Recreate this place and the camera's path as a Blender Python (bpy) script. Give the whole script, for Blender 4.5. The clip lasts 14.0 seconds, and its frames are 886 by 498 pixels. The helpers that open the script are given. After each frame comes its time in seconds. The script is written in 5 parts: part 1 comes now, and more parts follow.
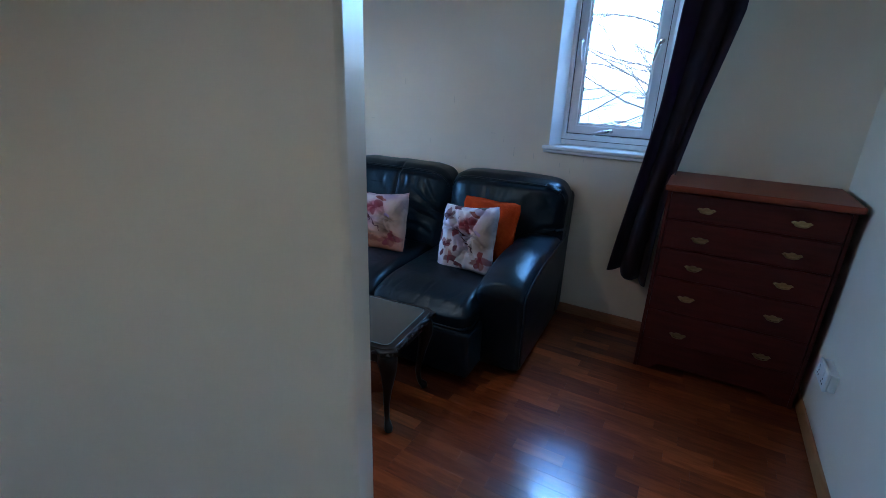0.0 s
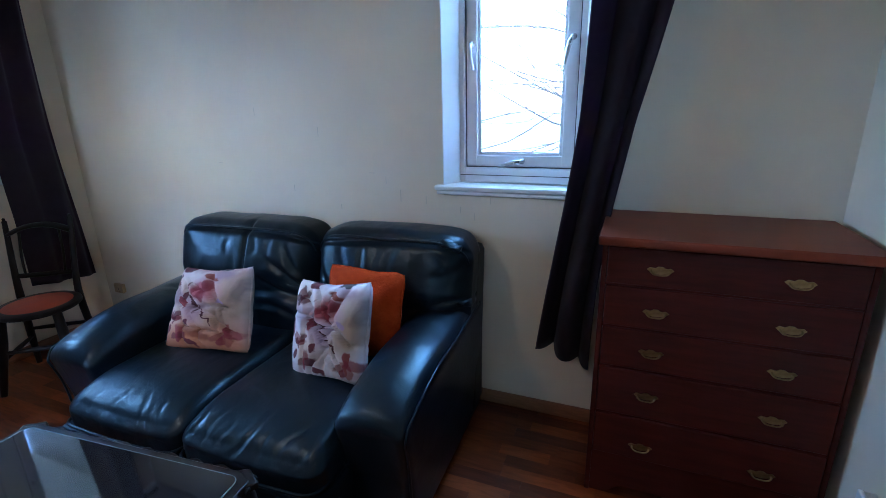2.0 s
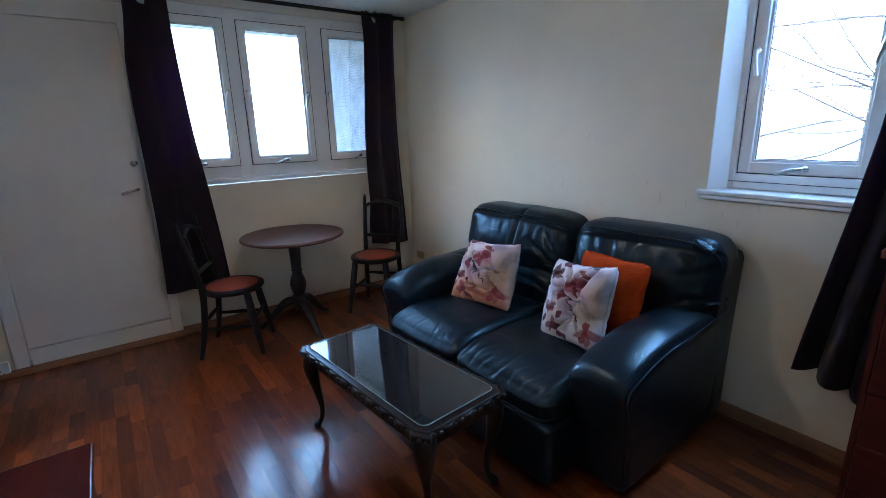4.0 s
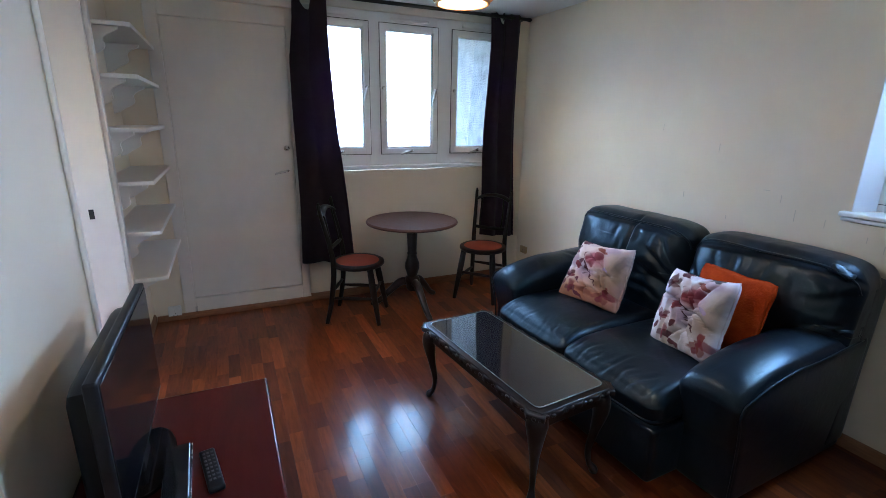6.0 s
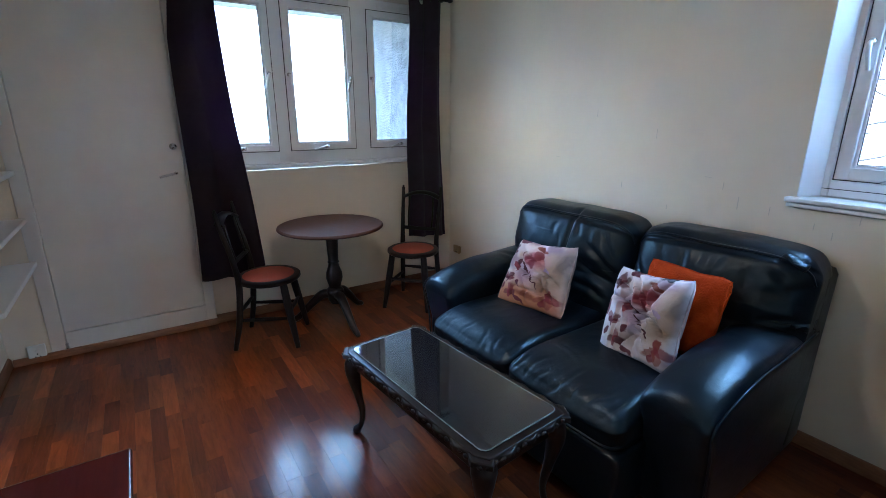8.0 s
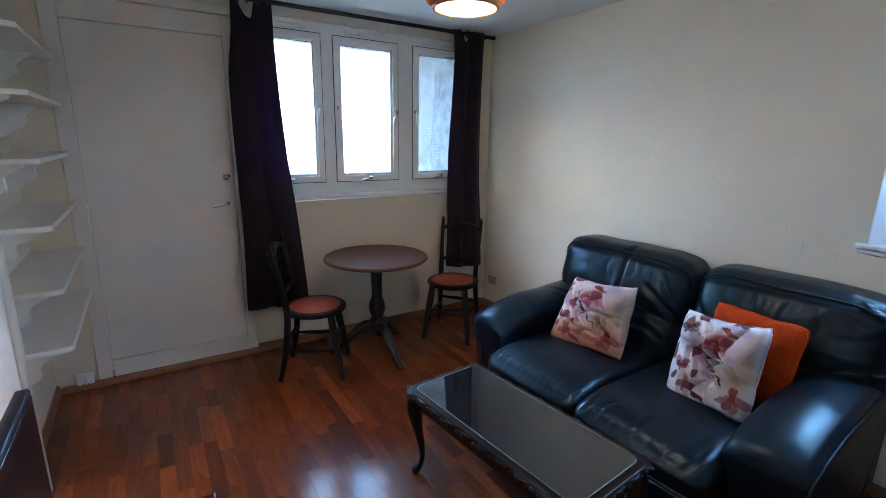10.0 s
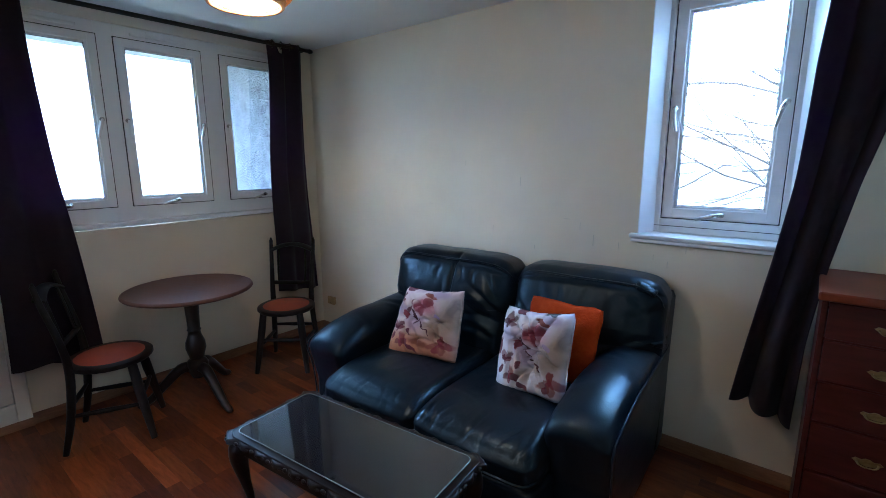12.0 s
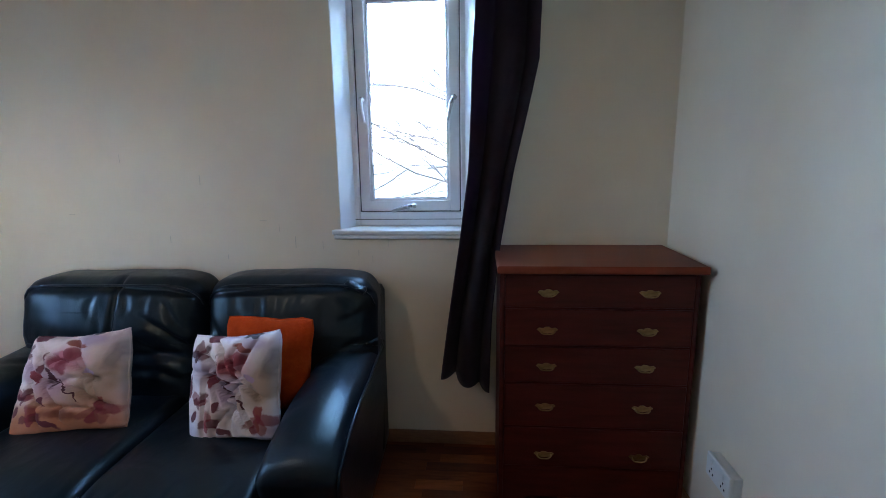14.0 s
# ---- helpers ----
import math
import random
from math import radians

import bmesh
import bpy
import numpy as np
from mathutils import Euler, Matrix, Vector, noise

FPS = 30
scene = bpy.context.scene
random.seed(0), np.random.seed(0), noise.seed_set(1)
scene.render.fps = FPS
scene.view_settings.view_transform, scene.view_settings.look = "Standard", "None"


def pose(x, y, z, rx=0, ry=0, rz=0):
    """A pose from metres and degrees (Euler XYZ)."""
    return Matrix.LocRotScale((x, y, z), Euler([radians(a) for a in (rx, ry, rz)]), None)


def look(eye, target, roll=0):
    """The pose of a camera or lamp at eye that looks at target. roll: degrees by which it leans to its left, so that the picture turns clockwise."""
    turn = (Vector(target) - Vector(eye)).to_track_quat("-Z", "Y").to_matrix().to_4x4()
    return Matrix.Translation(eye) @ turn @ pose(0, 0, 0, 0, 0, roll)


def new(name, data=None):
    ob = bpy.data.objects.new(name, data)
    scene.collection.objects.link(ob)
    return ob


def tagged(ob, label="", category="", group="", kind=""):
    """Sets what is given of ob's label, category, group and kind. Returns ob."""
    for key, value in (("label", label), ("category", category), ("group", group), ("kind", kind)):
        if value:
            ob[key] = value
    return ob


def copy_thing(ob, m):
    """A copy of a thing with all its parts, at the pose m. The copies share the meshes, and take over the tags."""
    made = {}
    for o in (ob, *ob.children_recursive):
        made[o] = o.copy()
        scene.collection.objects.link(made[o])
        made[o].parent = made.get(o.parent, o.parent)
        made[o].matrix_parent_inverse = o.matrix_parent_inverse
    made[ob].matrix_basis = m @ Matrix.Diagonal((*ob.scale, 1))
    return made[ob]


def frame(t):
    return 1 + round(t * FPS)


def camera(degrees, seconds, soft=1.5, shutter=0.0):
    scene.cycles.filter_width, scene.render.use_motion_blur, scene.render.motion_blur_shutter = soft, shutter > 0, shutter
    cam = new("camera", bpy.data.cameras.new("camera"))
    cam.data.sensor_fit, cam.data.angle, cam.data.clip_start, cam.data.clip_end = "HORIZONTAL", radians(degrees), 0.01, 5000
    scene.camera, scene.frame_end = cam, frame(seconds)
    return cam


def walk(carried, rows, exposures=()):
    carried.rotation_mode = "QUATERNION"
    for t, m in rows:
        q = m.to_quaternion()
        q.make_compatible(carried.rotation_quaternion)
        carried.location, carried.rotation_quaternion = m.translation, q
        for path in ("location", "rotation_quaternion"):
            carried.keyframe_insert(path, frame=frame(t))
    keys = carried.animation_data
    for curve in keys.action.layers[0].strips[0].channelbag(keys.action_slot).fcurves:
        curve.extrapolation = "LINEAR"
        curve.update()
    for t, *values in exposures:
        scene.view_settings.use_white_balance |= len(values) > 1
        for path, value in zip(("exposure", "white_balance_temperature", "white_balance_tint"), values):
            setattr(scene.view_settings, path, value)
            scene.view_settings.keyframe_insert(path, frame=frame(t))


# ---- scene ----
cam = camera(87.3, 14.0, soft=0.8)
PATH = [
    (0, (0.092, 0.074, 1.513), (-0.8, 1.729, 0.83), 2.1),
    (0.5, (0.042, 0.292, 1.505), (-0.633, 2.063, 0.867), 1.8),
    (1, (0.076, 0.561, 1.478), (-0.41, 2.395, 0.844), 0.4),
    (1.5, (0.065, 0.808, 1.449), (-0.482, 2.633, 0.843), -0.4),
    (2, (0.06, 1.029, 1.476), (-0.673, 2.801, 0.91), -1.3),
    (2.5, (0.186, 1.157, 1.481), (-0.862, 2.768, 0.927), -2.5),
    (3, (0.263, 1.16, 1.463), (-1.059, 2.571, 0.951), -2.1),
    (3.5, (0.274, 0.993, 1.466), (-1.232, 2.209, 0.962), -2.0),
    (4, (0.293, 0.709, 1.461), (-1.276, 1.844, 0.961), -1.6),
    (6.3, (0.36, 0.465, 1.528), (-1.393, 1.265, 0.989), 1.0),
    (6.5, (0.354, 0.483, 1.512), (-1.391, 1.302, 0.979), 1.1),
    (7, (0.289, 0.568, 1.498), (-1.398, 1.488, 0.942), 1.2),
    (7.5, (0.146, 0.694, 1.487), (-1.497, 1.692, 0.938), 0.3),
    (7.7, (0.109, 0.694, 1.475), (-1.511, 1.726, 0.917), 0.1),
    (9.8, (-0.126, 0.438, 1.563), (-1.714, 1.552, 1.076), 0.6),
    (10, (-0.104, 0.452, 1.557), (-1.745, 1.499, 1.098), 0.9),
    (10.5, (-0.104, 0.451, 1.545), (-1.808, 1.416, 1.140), 1.2),
    (11, (-0.095, 0.463, 1.566), (-1.767, 1.487, 1.170), 0.7),
    (11.5, (-0.081, 0.496, 1.564), (-1.591, 1.749, 1.179), 0.2),
    (12, (-0.071, 0.587, 1.517), (-1.304, 2.117, 1.142), -0.2),
    (12.5, (-0.041, 0.626, 1.508), (-0.923, 2.376, 1.109), -1.0),
    (13, (-0.027, 0.644, 1.499), (-0.569, 2.523, 1.079), -1.0),
    (13.5, (-0.06, 0.71, 1.481), (-0.374, 2.643, 1.075), -0.5),
    (14, (-0.092, 0.869, 1.461), (-0.256, 2.828, 1.093), -0.8),
]
EXPOSURES = [(0.0, 4.45, 4480, 10), (0.5, 4.85, 4100, 9), (1.0, 4.76, 3850, 8), (1.5, 4.9, 4200, 9), (2.0, 5.02, 4600, 12), (2.5, 5.0, 4750, 11), (3.0, 4.85, 4650, 10), (3.5, 4.82, 4800, 10), (4.0, 4.9, 4950, 12), (6.5, 5.3, 5250, 14), (7.0, 5.25, 5200, 13), (7.5, 5.17, 5100, 12), (10.0, 5.22, 5100, 12), (11.5, 5.07, 5050, 12), (12.0, 4.95, 4950, 11), (13.0, 4.82, 5300, 14), (13.5, 4.74, 5350, 15), (14.0, 4.72, 5400, 15)]
walk(cam, [(t, look(eye, target, roll)) for t, eye, target, roll in PATH], EXPOSURES)

# ---- world, sun ----
world = bpy.data.worlds.new("overcast")
world.use_nodes = True
scene.world = world
wn, wl = world.node_tree.nodes, world.node_tree.links
sky = wn.new("ShaderNodeTexSky")
sky.sky_type, sky.sun_disc = "NISHITA", False
sky.sun_elevation, sky.sun_rotation = radians(38), radians(150)
sky.air_density, sky.dust_density, sky.ozone_density = 1.0, 1.2, 1.0
wn["Background"].inputs["Strength"].default_value = 0.15
wl.new(sky.outputs["Color"], wn["Background"].inputs["Color"])
sun = new("sun", bpy.data.lights.new("sun", "SUN"))
sun.data.energy, sun.data.angle, sun.data.color = 0.6, radians(20), (1.0, 0.96, 0.9)
sun.matrix_world = look((0, 0, 20), (0 - math.sin(radians(150)) * 15, 0 + 15 * math.cos(radians(30)) * 1.0, 8))

# daylight coming in level through the long window
glow_in = bpy.data.lights.new("window_light", "AREA")
glow_in.shape, glow_in.size, glow_in.size_y = "RECTANGLE", 0.95, 0.7
glow_in.energy, glow_in.spread, glow_in.color = 0.27, radians(88), (0.52, 0.79, 1.0)
new("window_light", glow_in).matrix_world = look((-3.80, 1.64, 1.63), (0.7, 1.50, -0.1))
# and through the small window
glow_small = bpy.data.lights.new("small_window_light", "AREA")
glow_small.shape, glow_small.size, glow_small.size_y = "RECTANGLE", 0.5, 0.36
glow_small.energy, glow_small.spread, glow_small.color = 0.31, radians(110), (0.52, 0.79, 1.0)
new("small_window_light", glow_small).matrix_world = look((-0.455, 3.40, 2.12), (-0.40, 0.2, 0.4))

# ---- materials ----
def surf(name, a, b, rough=0.5, scale=6.0, bump=0.1, bscale=80.0, metal=0.0, coat=0.0, spec=0.5, stretch=(1, 1, 1), sheen=0.0, dist=0.002, rvar=0.12):
    """A two-tone surface: broad noise in the colour, fine noise in relief and gloss."""
    m = bpy.data.materials.new(name)
    m.use_nodes = True
    n, l = m.node_tree.nodes, m.node_tree.links
    p = n["Principled BSDF"]
    tc = n.new("ShaderNodeTexCoord")
    mp = n.new("ShaderNodeMapping")
    mp.inputs["Scale"].default_value = stretch
    l.new(tc.outputs["Object"], mp.inputs["Vector"])
    big = n.new("ShaderNodeTexNoise")
    big.inputs["Scale"].default_value, big.inputs["Detail"].default_value, big.inputs["Roughness"].default_value = scale, 6, 0.62
    fine = n.new("ShaderNodeTexNoise")
    fine.inputs["Scale"].default_value, fine.inputs["Detail"].default_value = bscale, 4
    for t in (big, fine):
        l.new(mp.outputs["Vector"], t.inputs["Vector"])
    ramp = n.new("ShaderNodeValToRGB")
    ramp.color_ramp.elements[0].position, ramp.color_ramp.elements[1].position = 0.32, 0.7
    ramp.color_ramp.elements[0].color, ramp.color_ramp.elements[1].color = (*a, 1), (*b, 1)
    l.new(big.outputs["Fac"], ramp.inputs["Fac"])
    l.new(ramp.outputs["Color"], p.inputs["Base Color"])
    rr = n.new("ShaderNodeMapRange")
    rr.inputs["To Min"].default_value, rr.inputs["To Max"].default_value = max(0.02, rough - rvar), min(1, rough + rvar)
    l.new(big.outputs["Fac"], rr.inputs["Value"])
    l.new(rr.outputs["Result"], p.inputs["Roughness"])
    bp = n.new("ShaderNodeBump")
    bp.inputs["Strength"].default_value, bp.inputs["Distance"].default_value = bump, dist
    l.new(fine.outputs["Fac"], bp.inputs["Height"])
    l.new(bp.outputs["Normal"], p.inputs["Normal"])
    p.inputs["Metallic"].default_value = metal
    p.inputs["Coat Weight"].default_value = coat
    p.inputs["Coat Roughness"].default_value = 0.08
    p.inputs["Specular IOR Level"].default_value = spec
    p.inputs["Sheen Weight"].default_value = sheen
    return m


def glow(name, colour, strength):
    m = bpy.data.materials.new(name)
    m.use_nodes = True
    p = m.node_tree.nodes["Principled BSDF"]
    p.inputs["Base Color"].default_value = (0.8, 0.78, 0.72, 1)
    p.inputs["Emission Color"].default_value = (*colour, 1)
    p.inputs["Emission Strength"].default_value = strength
    return m


def pane_glass(name):
    m = bpy.data.materials.new(name)
    m.use_nodes = True
    p = m.node_tree.nodes["Principled BSDF"]
    p.inputs["Base Color"].default_value = (1, 1, 1, 1)
    p.inputs["Roughness"].default_value = 0.0
    p.inputs["IOR"].default_value = 1.45
    p.inputs["Transmission Weight"].default_value = 1.0
    return m


def laminate(name, island):
    """Reddish laminate strips: a tone for each strip, with grain along its length."""
    m = bpy.data.materials.new(name)
    m.use_nodes = True
    n, l = m.node_tree.nodes, m.node_tree.links
    p = n["Principled BSDF"]
    rnd = n.new("ShaderNodeNewGeometry").outputs["Random Per Island"] if island else n.new("ShaderNodeObjectInfo").outputs["Random"]
    tc = n.new("ShaderNodeTexCoord")
    off = n.new("ShaderNodeCombineXYZ")
    mul = n.new("ShaderNodeMath")
    mul.operation = "MULTIPLY"
    mul.inputs[1].default_value = 37.0
    l.new(rnd, mul.inputs[0])
    for k in range(3):
        l.new(mul.outputs[0], off.inputs[k])
    add = n.new("ShaderNodeVectorMath")
    l.new(tc.outputs["Object"], add.inputs[0])
    l.new(off.outputs[0], add.inputs[1])
    mp = n.new("ShaderNodeMapping")
    mp.inputs["Scale"].default_value = (2.4, 17, 1)
    l.new(add.outputs[0], mp.inputs["Vector"])
    grain = n.new("ShaderNodeTexNoise")
    grain.inputs["Scale"].default_value, grain.inputs["Detail"].default_value, grain.inputs["Roughness"].default_value = 2.2, 8, 0.68
    grain.inputs["Distortion"].default_value = 0.6
    l.new(mp.outputs["Vector"], grain.inputs["Vector"])
    tone = n.new("ShaderNodeValToRGB")
    cr = tone.color_ramp
    cr.elements[0].position, cr.elements[0].color = 0.0, (0.090, 0.021, 0.008, 1)
    cr.elements[1].position, cr.elements[1].color = 1.0, (0.31, 0.075, 0.016, 1)
    for at, c in ((0.14, (0.122, 0.028, 0.009)), (0.26, (0.155, 0.035, 0.009)), (0.62, (0.188, 0.044, 0.0105)), (0.86, (0.230, 0.056, 0.0125))):
        e = cr.elements.new(at)
        e.color = (*c, 1)
    l.new(rnd, tone.inputs["Fac"])
    gr = n.new("ShaderNodeValToRGB")
    gr.color_ramp.elements[0].position, gr.color_ramp.elements[0].color = 0.33, (0.62, 0.57, 0.52, 1)
    gr.color_ramp.elements[1].position, gr.color_ramp.elements[1].color = 0.62, (1.12, 1.08, 1.05, 1)
    l.new(grain.outputs["Fac"], gr.inputs["Fac"])
    mix = n.new("ShaderNodeMix")
    mix.data_type, mix.blend_type = "RGBA", "MULTIPLY"
    mix.inputs["Factor"].default_value = 1.0
    l.new(tone.outputs["Color"], mix.inputs["A"])
    l.new(gr.outputs["Color"], mix.inputs["B"])
    l.new(mix.outputs["Result"], p.inputs["Base Color"])
    wear = n.new("ShaderNodeTexNoise")
    wear.inputs["Scale"].default_value, wear.inputs["Detail"].default_value = 3.0, 5
    l.new(tc.outputs["Object"], wear.inputs["Vector"])
    rr = n.new("ShaderNodeMapRange")
    rr.inputs["To Min"].default_value, rr.inputs["To Max"].default_value = 0.3, 0.42
    l.new(wear.outputs["Fac"], rr.inputs["Value"])
    l.new(rr.outputs["Result"], p.inputs["Roughness"])
    bp = n.new("ShaderNodeBump")
    bp.inputs["Strength"].default_value, bp.inputs["Distance"].default_value = 0.12, 0.001
    l.new(grain.outputs["Fac"], bp.inputs["Height"])
    l.new(bp.outputs["Normal"], p.inputs["Normal"])
    p.inputs["Specular IOR Level"].default_value = 0.1
    p.inputs["Coat Weight"].default_value = 0.8
    p.inputs["Coat Roughness"].default_value = 0.155
    return m


def floral(name, w, h, shift, warm):
    """Off-white cotton, some lilac and beige shade in its colour, with a printed spray of pink, maroon and brown
    flowers and grey leaves.
    """
    m = bpy.data.materials.new(name)
    m.use_nodes = True
    n, l = m.node_tree.nodes, m.node_tree.links
    p = n["Principled BSDF"]
    tc = n.new("ShaderNodeTexCoord")
    unit = n.new("ShaderNodeMapping")
    unit.inputs["Scale"].default_value = (2 / w, 0.0, 2 / h)
    unit.inputs["Location"].default_value = (shift[0], 0, shift[1])
    l.new(tc.outputs["Object"], unit.inputs["Vector"])

    def warped(scale, amount):
        wob = n.new("ShaderNodeTexNoise")
        wob.inputs["Scale"].default_value, wob.inputs["Detail"].default_value = scale, 3
        l.new(unit.outputs["Vector"], wob.inputs["Vector"])
        mid = n.new("ShaderNodeVectorMath")
        mid.operation = "SUBTRACT"
        mid.inputs[1].default_value = (0.5, 0.5, 0.5)
        l.new(wob.outputs["Color"], mid.inputs[0])
        sc = n.new("ShaderNodeVectorMath")
        sc.operation = "MULTIPLY"
        sc.inputs[1].default_value = (amount, 0, amount)
        l.new(mid.outputs[0], sc.inputs[0])
        add = n.new("ShaderNodeVectorMath")
        l.new(unit.outputs["Vector"], add.inputs[0])
        l.new(sc.outputs[0], add.inputs[1])
        return add.outputs[0]
    loose, tight = warped(2.2, 0.38), warped(4.0, 0.24)
    wash = n.new("ShaderNodeTexNoise")
    wash.inputs["Scale"].default_value, wash.inputs["Detail"].default_value = 1.5, 2
    l.new(loose, wash.inputs["Vector"])
    ground = n.new("ShaderNodeValToRGB")
    # the ramp's lilac end puts shadow tone into the off-white cloth
    ground.color_ramp.elements[0].position, ground.color_ramp.elements[1].position = 0.28, 0.75
    ground.color_ramp.elements[0].color, ground.color_ramp.elements[1].color = (0.50, 0.40, 0.50, 1), (0.74, 0.64, 0.62, 1)
    ground.color_ramp.elements.new(0.45).color = (0.80, 0.76, 0.82, 1)
    l.new(wash.outputs["Fac"], ground.inputs["Fac"])
    if warm:
        for e in ground.color_ramp.elements:
            e.color = (e.color[0] * 0.86, e.color[1] * 0.74, e.color[2] * 0.66, 1)
    last = ground.outputs["Color"]
    pink, rose, maroon, wine, grey, mauve, rust, beige = (0.46, 0.14, 0.17), (0.23, 0.03, 0.05), (0.12, 0.014, 0.032), (0.06, 0.006, 0.016), (0.07, 0.07, 0.08), (0.36, 0.26, 0.38), (0.26, 0.07, 0.05), (0.33, 0.24, 0.17)
    # washes (print, with lilac and beige shade painted in), then blossoms of several petals, then single leaves: place,
    # half sizes, turn, colour, strength, softness
    spots = [(0.74, 0.0, 0.40, 0.66, 0.1, beige, 0.9, 0.8), (0.92, 0.35, 0.13, 0.3, 0.1, grey, 0.6, 0.6), (-0.05, -0.1, 0.34, 0.2, 0.5, mauve, 0.8, 0.7), (0.45, -0.25, 0.3, 0.2, 0.7, beige, 0.7, 0.8), (-0.55, 0.22, 0.3, 0.14, 0.4, mauve, 0.6, 0.8), (0.5, 0.72, 0.34, 0.16, 0.2, mauve, 0.75, 0.7), (-0.1, -0.62, 0.36, 0.2, 0.3, beige, 0.5, 0.8)]
    if warm:
        spots += [(-0.1, -0.95, 1.7, 0.78, 0.0, (0.44, 0.17, 0.07), 0.95, 0.7), (0.1, -0.66, 0.3, 0.1, 0.2, (0.2, 0.06, 0.03), 0.85, 0.5), (0.6, -0.2, 0.5, 0.4, 0.4, beige, 0.6, 0.9)]

    def blossom(u, v, size, count, colour, heart):
        dice = random.Random(int(100 * (u + v + 2)))
        for q in range(count):
            a, r = 2 * math.pi * q / count + 3 * u + dice.uniform(-0.5, 0.5), size * dice.uniform(0.6, 1.25)
            spots.append((u + 0.55 * r * math.cos(a), v + 0.55 * r * math.sin(a), 0.6 * r, 0.34 * r * dice.uniform(0.7, 1.4), -a, colour if q % 2 else heart, dice.uniform(0.7, 0.96), 0.22))
        spots.append((u, v, 0.3 * size, 0.26 * size, a, heart, 0.9, 0.4))
    spots.append((0.18, 0.38, 0.36, 0.28, 0.3, pink, 0.8, 0.9))
    spots += [(-0.02, 0.30, 0.17, 0.22, 0.5, rose, 0.9, 0.5), (0.22, 0.46, 0.14, 0.10, 0.2, rose, 0.6, 0.6), (-0.26, 0.32, 0.05, 0.22, 0.35, maroon, 0.85, 0.25)]
    blossom(-0.66, 0.58, 0.18, 5, maroon, wine)
    blossom(-0.56, -0.26, 0.19, 5, rose, maroon)
    blossom(0.68, -0.62, 0.27, 6, rust, rose)
    blossom(-0.42, -0.70, 0.2, 4, maroon, rose)
    blossom(0.08, 0.36, 0.26, 5, pink, rose)
    for u, v, ru, rv, turn, colour in ((0.42, 0.90, 0.21, 0.09, -0.1, grey), (-0.42, 0.88, 0.16, 0.09, 0.3, maroon), (-0.82, 0.0, 0.07, 0.18, 0.1, maroon), (-0.94, -0.2, 0.06, 0.13, 0.3, wine), (-0.2, -0.37, 0.08, 0.08, 0, maroon), (-0.13, -0.82, 0.2, 0.06, 0.5, maroon), (-0.12, 0.08, 0.045, 0.22, -0.5, wine), (0.2, -0.22, 0.014, 0.34, -0.75, wine), (0.55, 0.12, 0.11, 0.07, 0.6, mauve), (-0.38, 0.12, 0.06, 0.16, -0.6, rose), (0.3, 0.66, 0.22, 0.05, 0.35, rust), (-0.7, -0.52, 0.06, 0.12, 0.5, maroon)):
        spots.append((u, v, ru, rv, turn, colour, 0.95, 0.2))
    for u, v, ru, rv, turn, colour, amount, blur in spots:
        at = n.new("ShaderNodeMapping")
        at.vector_type = "TEXTURE"
        at.inputs["Location"].default_value = (u, 0, v)
        at.inputs["Rotation"].default_value = (0, turn, 0)
        at.inputs["Scale"].default_value = (ru, 1, rv)
        l.new(loose if blur > 0.45 else tight, at.inputs["Vector"])
        dist = n.new("ShaderNodeVectorMath")
        dist.operation = "LENGTH"
        l.new(at.outputs["Vector"], dist.inputs[0])
        mr = n.new("ShaderNodeMapRange")
        mr.inputs["From Min"].default_value, mr.inputs["From Max"].default_value = 1.0 - 0.8 * blur, 1.05 + 0.3 * blur
        mr.inputs["To Min"].default_value, mr.inputs["To Max"].default_value = amount, 0
        l.new(dist.outputs["Value"], mr.inputs["Value"])
        mix = n.new("ShaderNodeMix")
        mix.data_type = "RGBA"
        l.new(mr.outputs["Result"], mix.inputs["Factor"])
        l.new(last, mix.inputs["A"])
        mix.inputs["B"].default_value = (*colour, 1)
        last = mix.outputs["Result"]
    l.new(last, p.inputs["Base Color"])
    weave = n.new("ShaderNodeTexNoise")
    weave.inputs["Scale"].default_value, weave.inputs["Detail"].default_value, weave.inputs["Distortion"].default_value = 7, 4, 1.4
    l.new(tc.outputs["Object"], weave.inputs["Vector"])
    bp = n.new("ShaderNodeBump")
    bp.inputs["Strength"].default_value, bp.inputs["Distance"].default_value = 0.4, 0.012
    l.new(weave.outputs["Fac"], bp.inputs["Height"])
    l.new(bp.outputs["Normal"], p.inputs["Normal"])
    p.inputs["Roughness"].default_value = 0.6
    p.inputs["Specular IOR Level"].default_value = 0.3
    return m


M_WALL = surf("cream_wall_paint", (0.740, 0.650, 0.505), (0.790, 0.700, 0.552), 0.5, 2.2, 0.10, 140, dist=0.001)
M_CEIL = surf("ceiling_paint", (0.78, 0.78, 0.76), (0.82, 0.82, 0.80), 0.7, 3, 0.15, 160)
M_GLOSS = surf("white_gloss_paint", (0.70, 0.665, 0.61), (0.76, 0.725, 0.67), 0.33, 4, 0.12, 60, dist=0.001)
M_PVC = surf("white_window_paint", (0.82, 0.83, 0.84), (0.87, 0.88, 0.89), 0.32, 5, 0.04, 90)
M_LEATHER = surf("black_leather", (0.004, 0.008, 0.014), (0.008, 0.0125, 0.020), 0.33, 5, 0.16, 200, spec=0.38, dist=0.0012, rvar=0.06)
n_, l_ = M_LEATHER.node_tree.nodes, M_LEATHER.node_tree.links
crease, fold, old = n_.new("ShaderNodeTexNoise"), n_.new("ShaderNodeBump"), n_["Bump"]
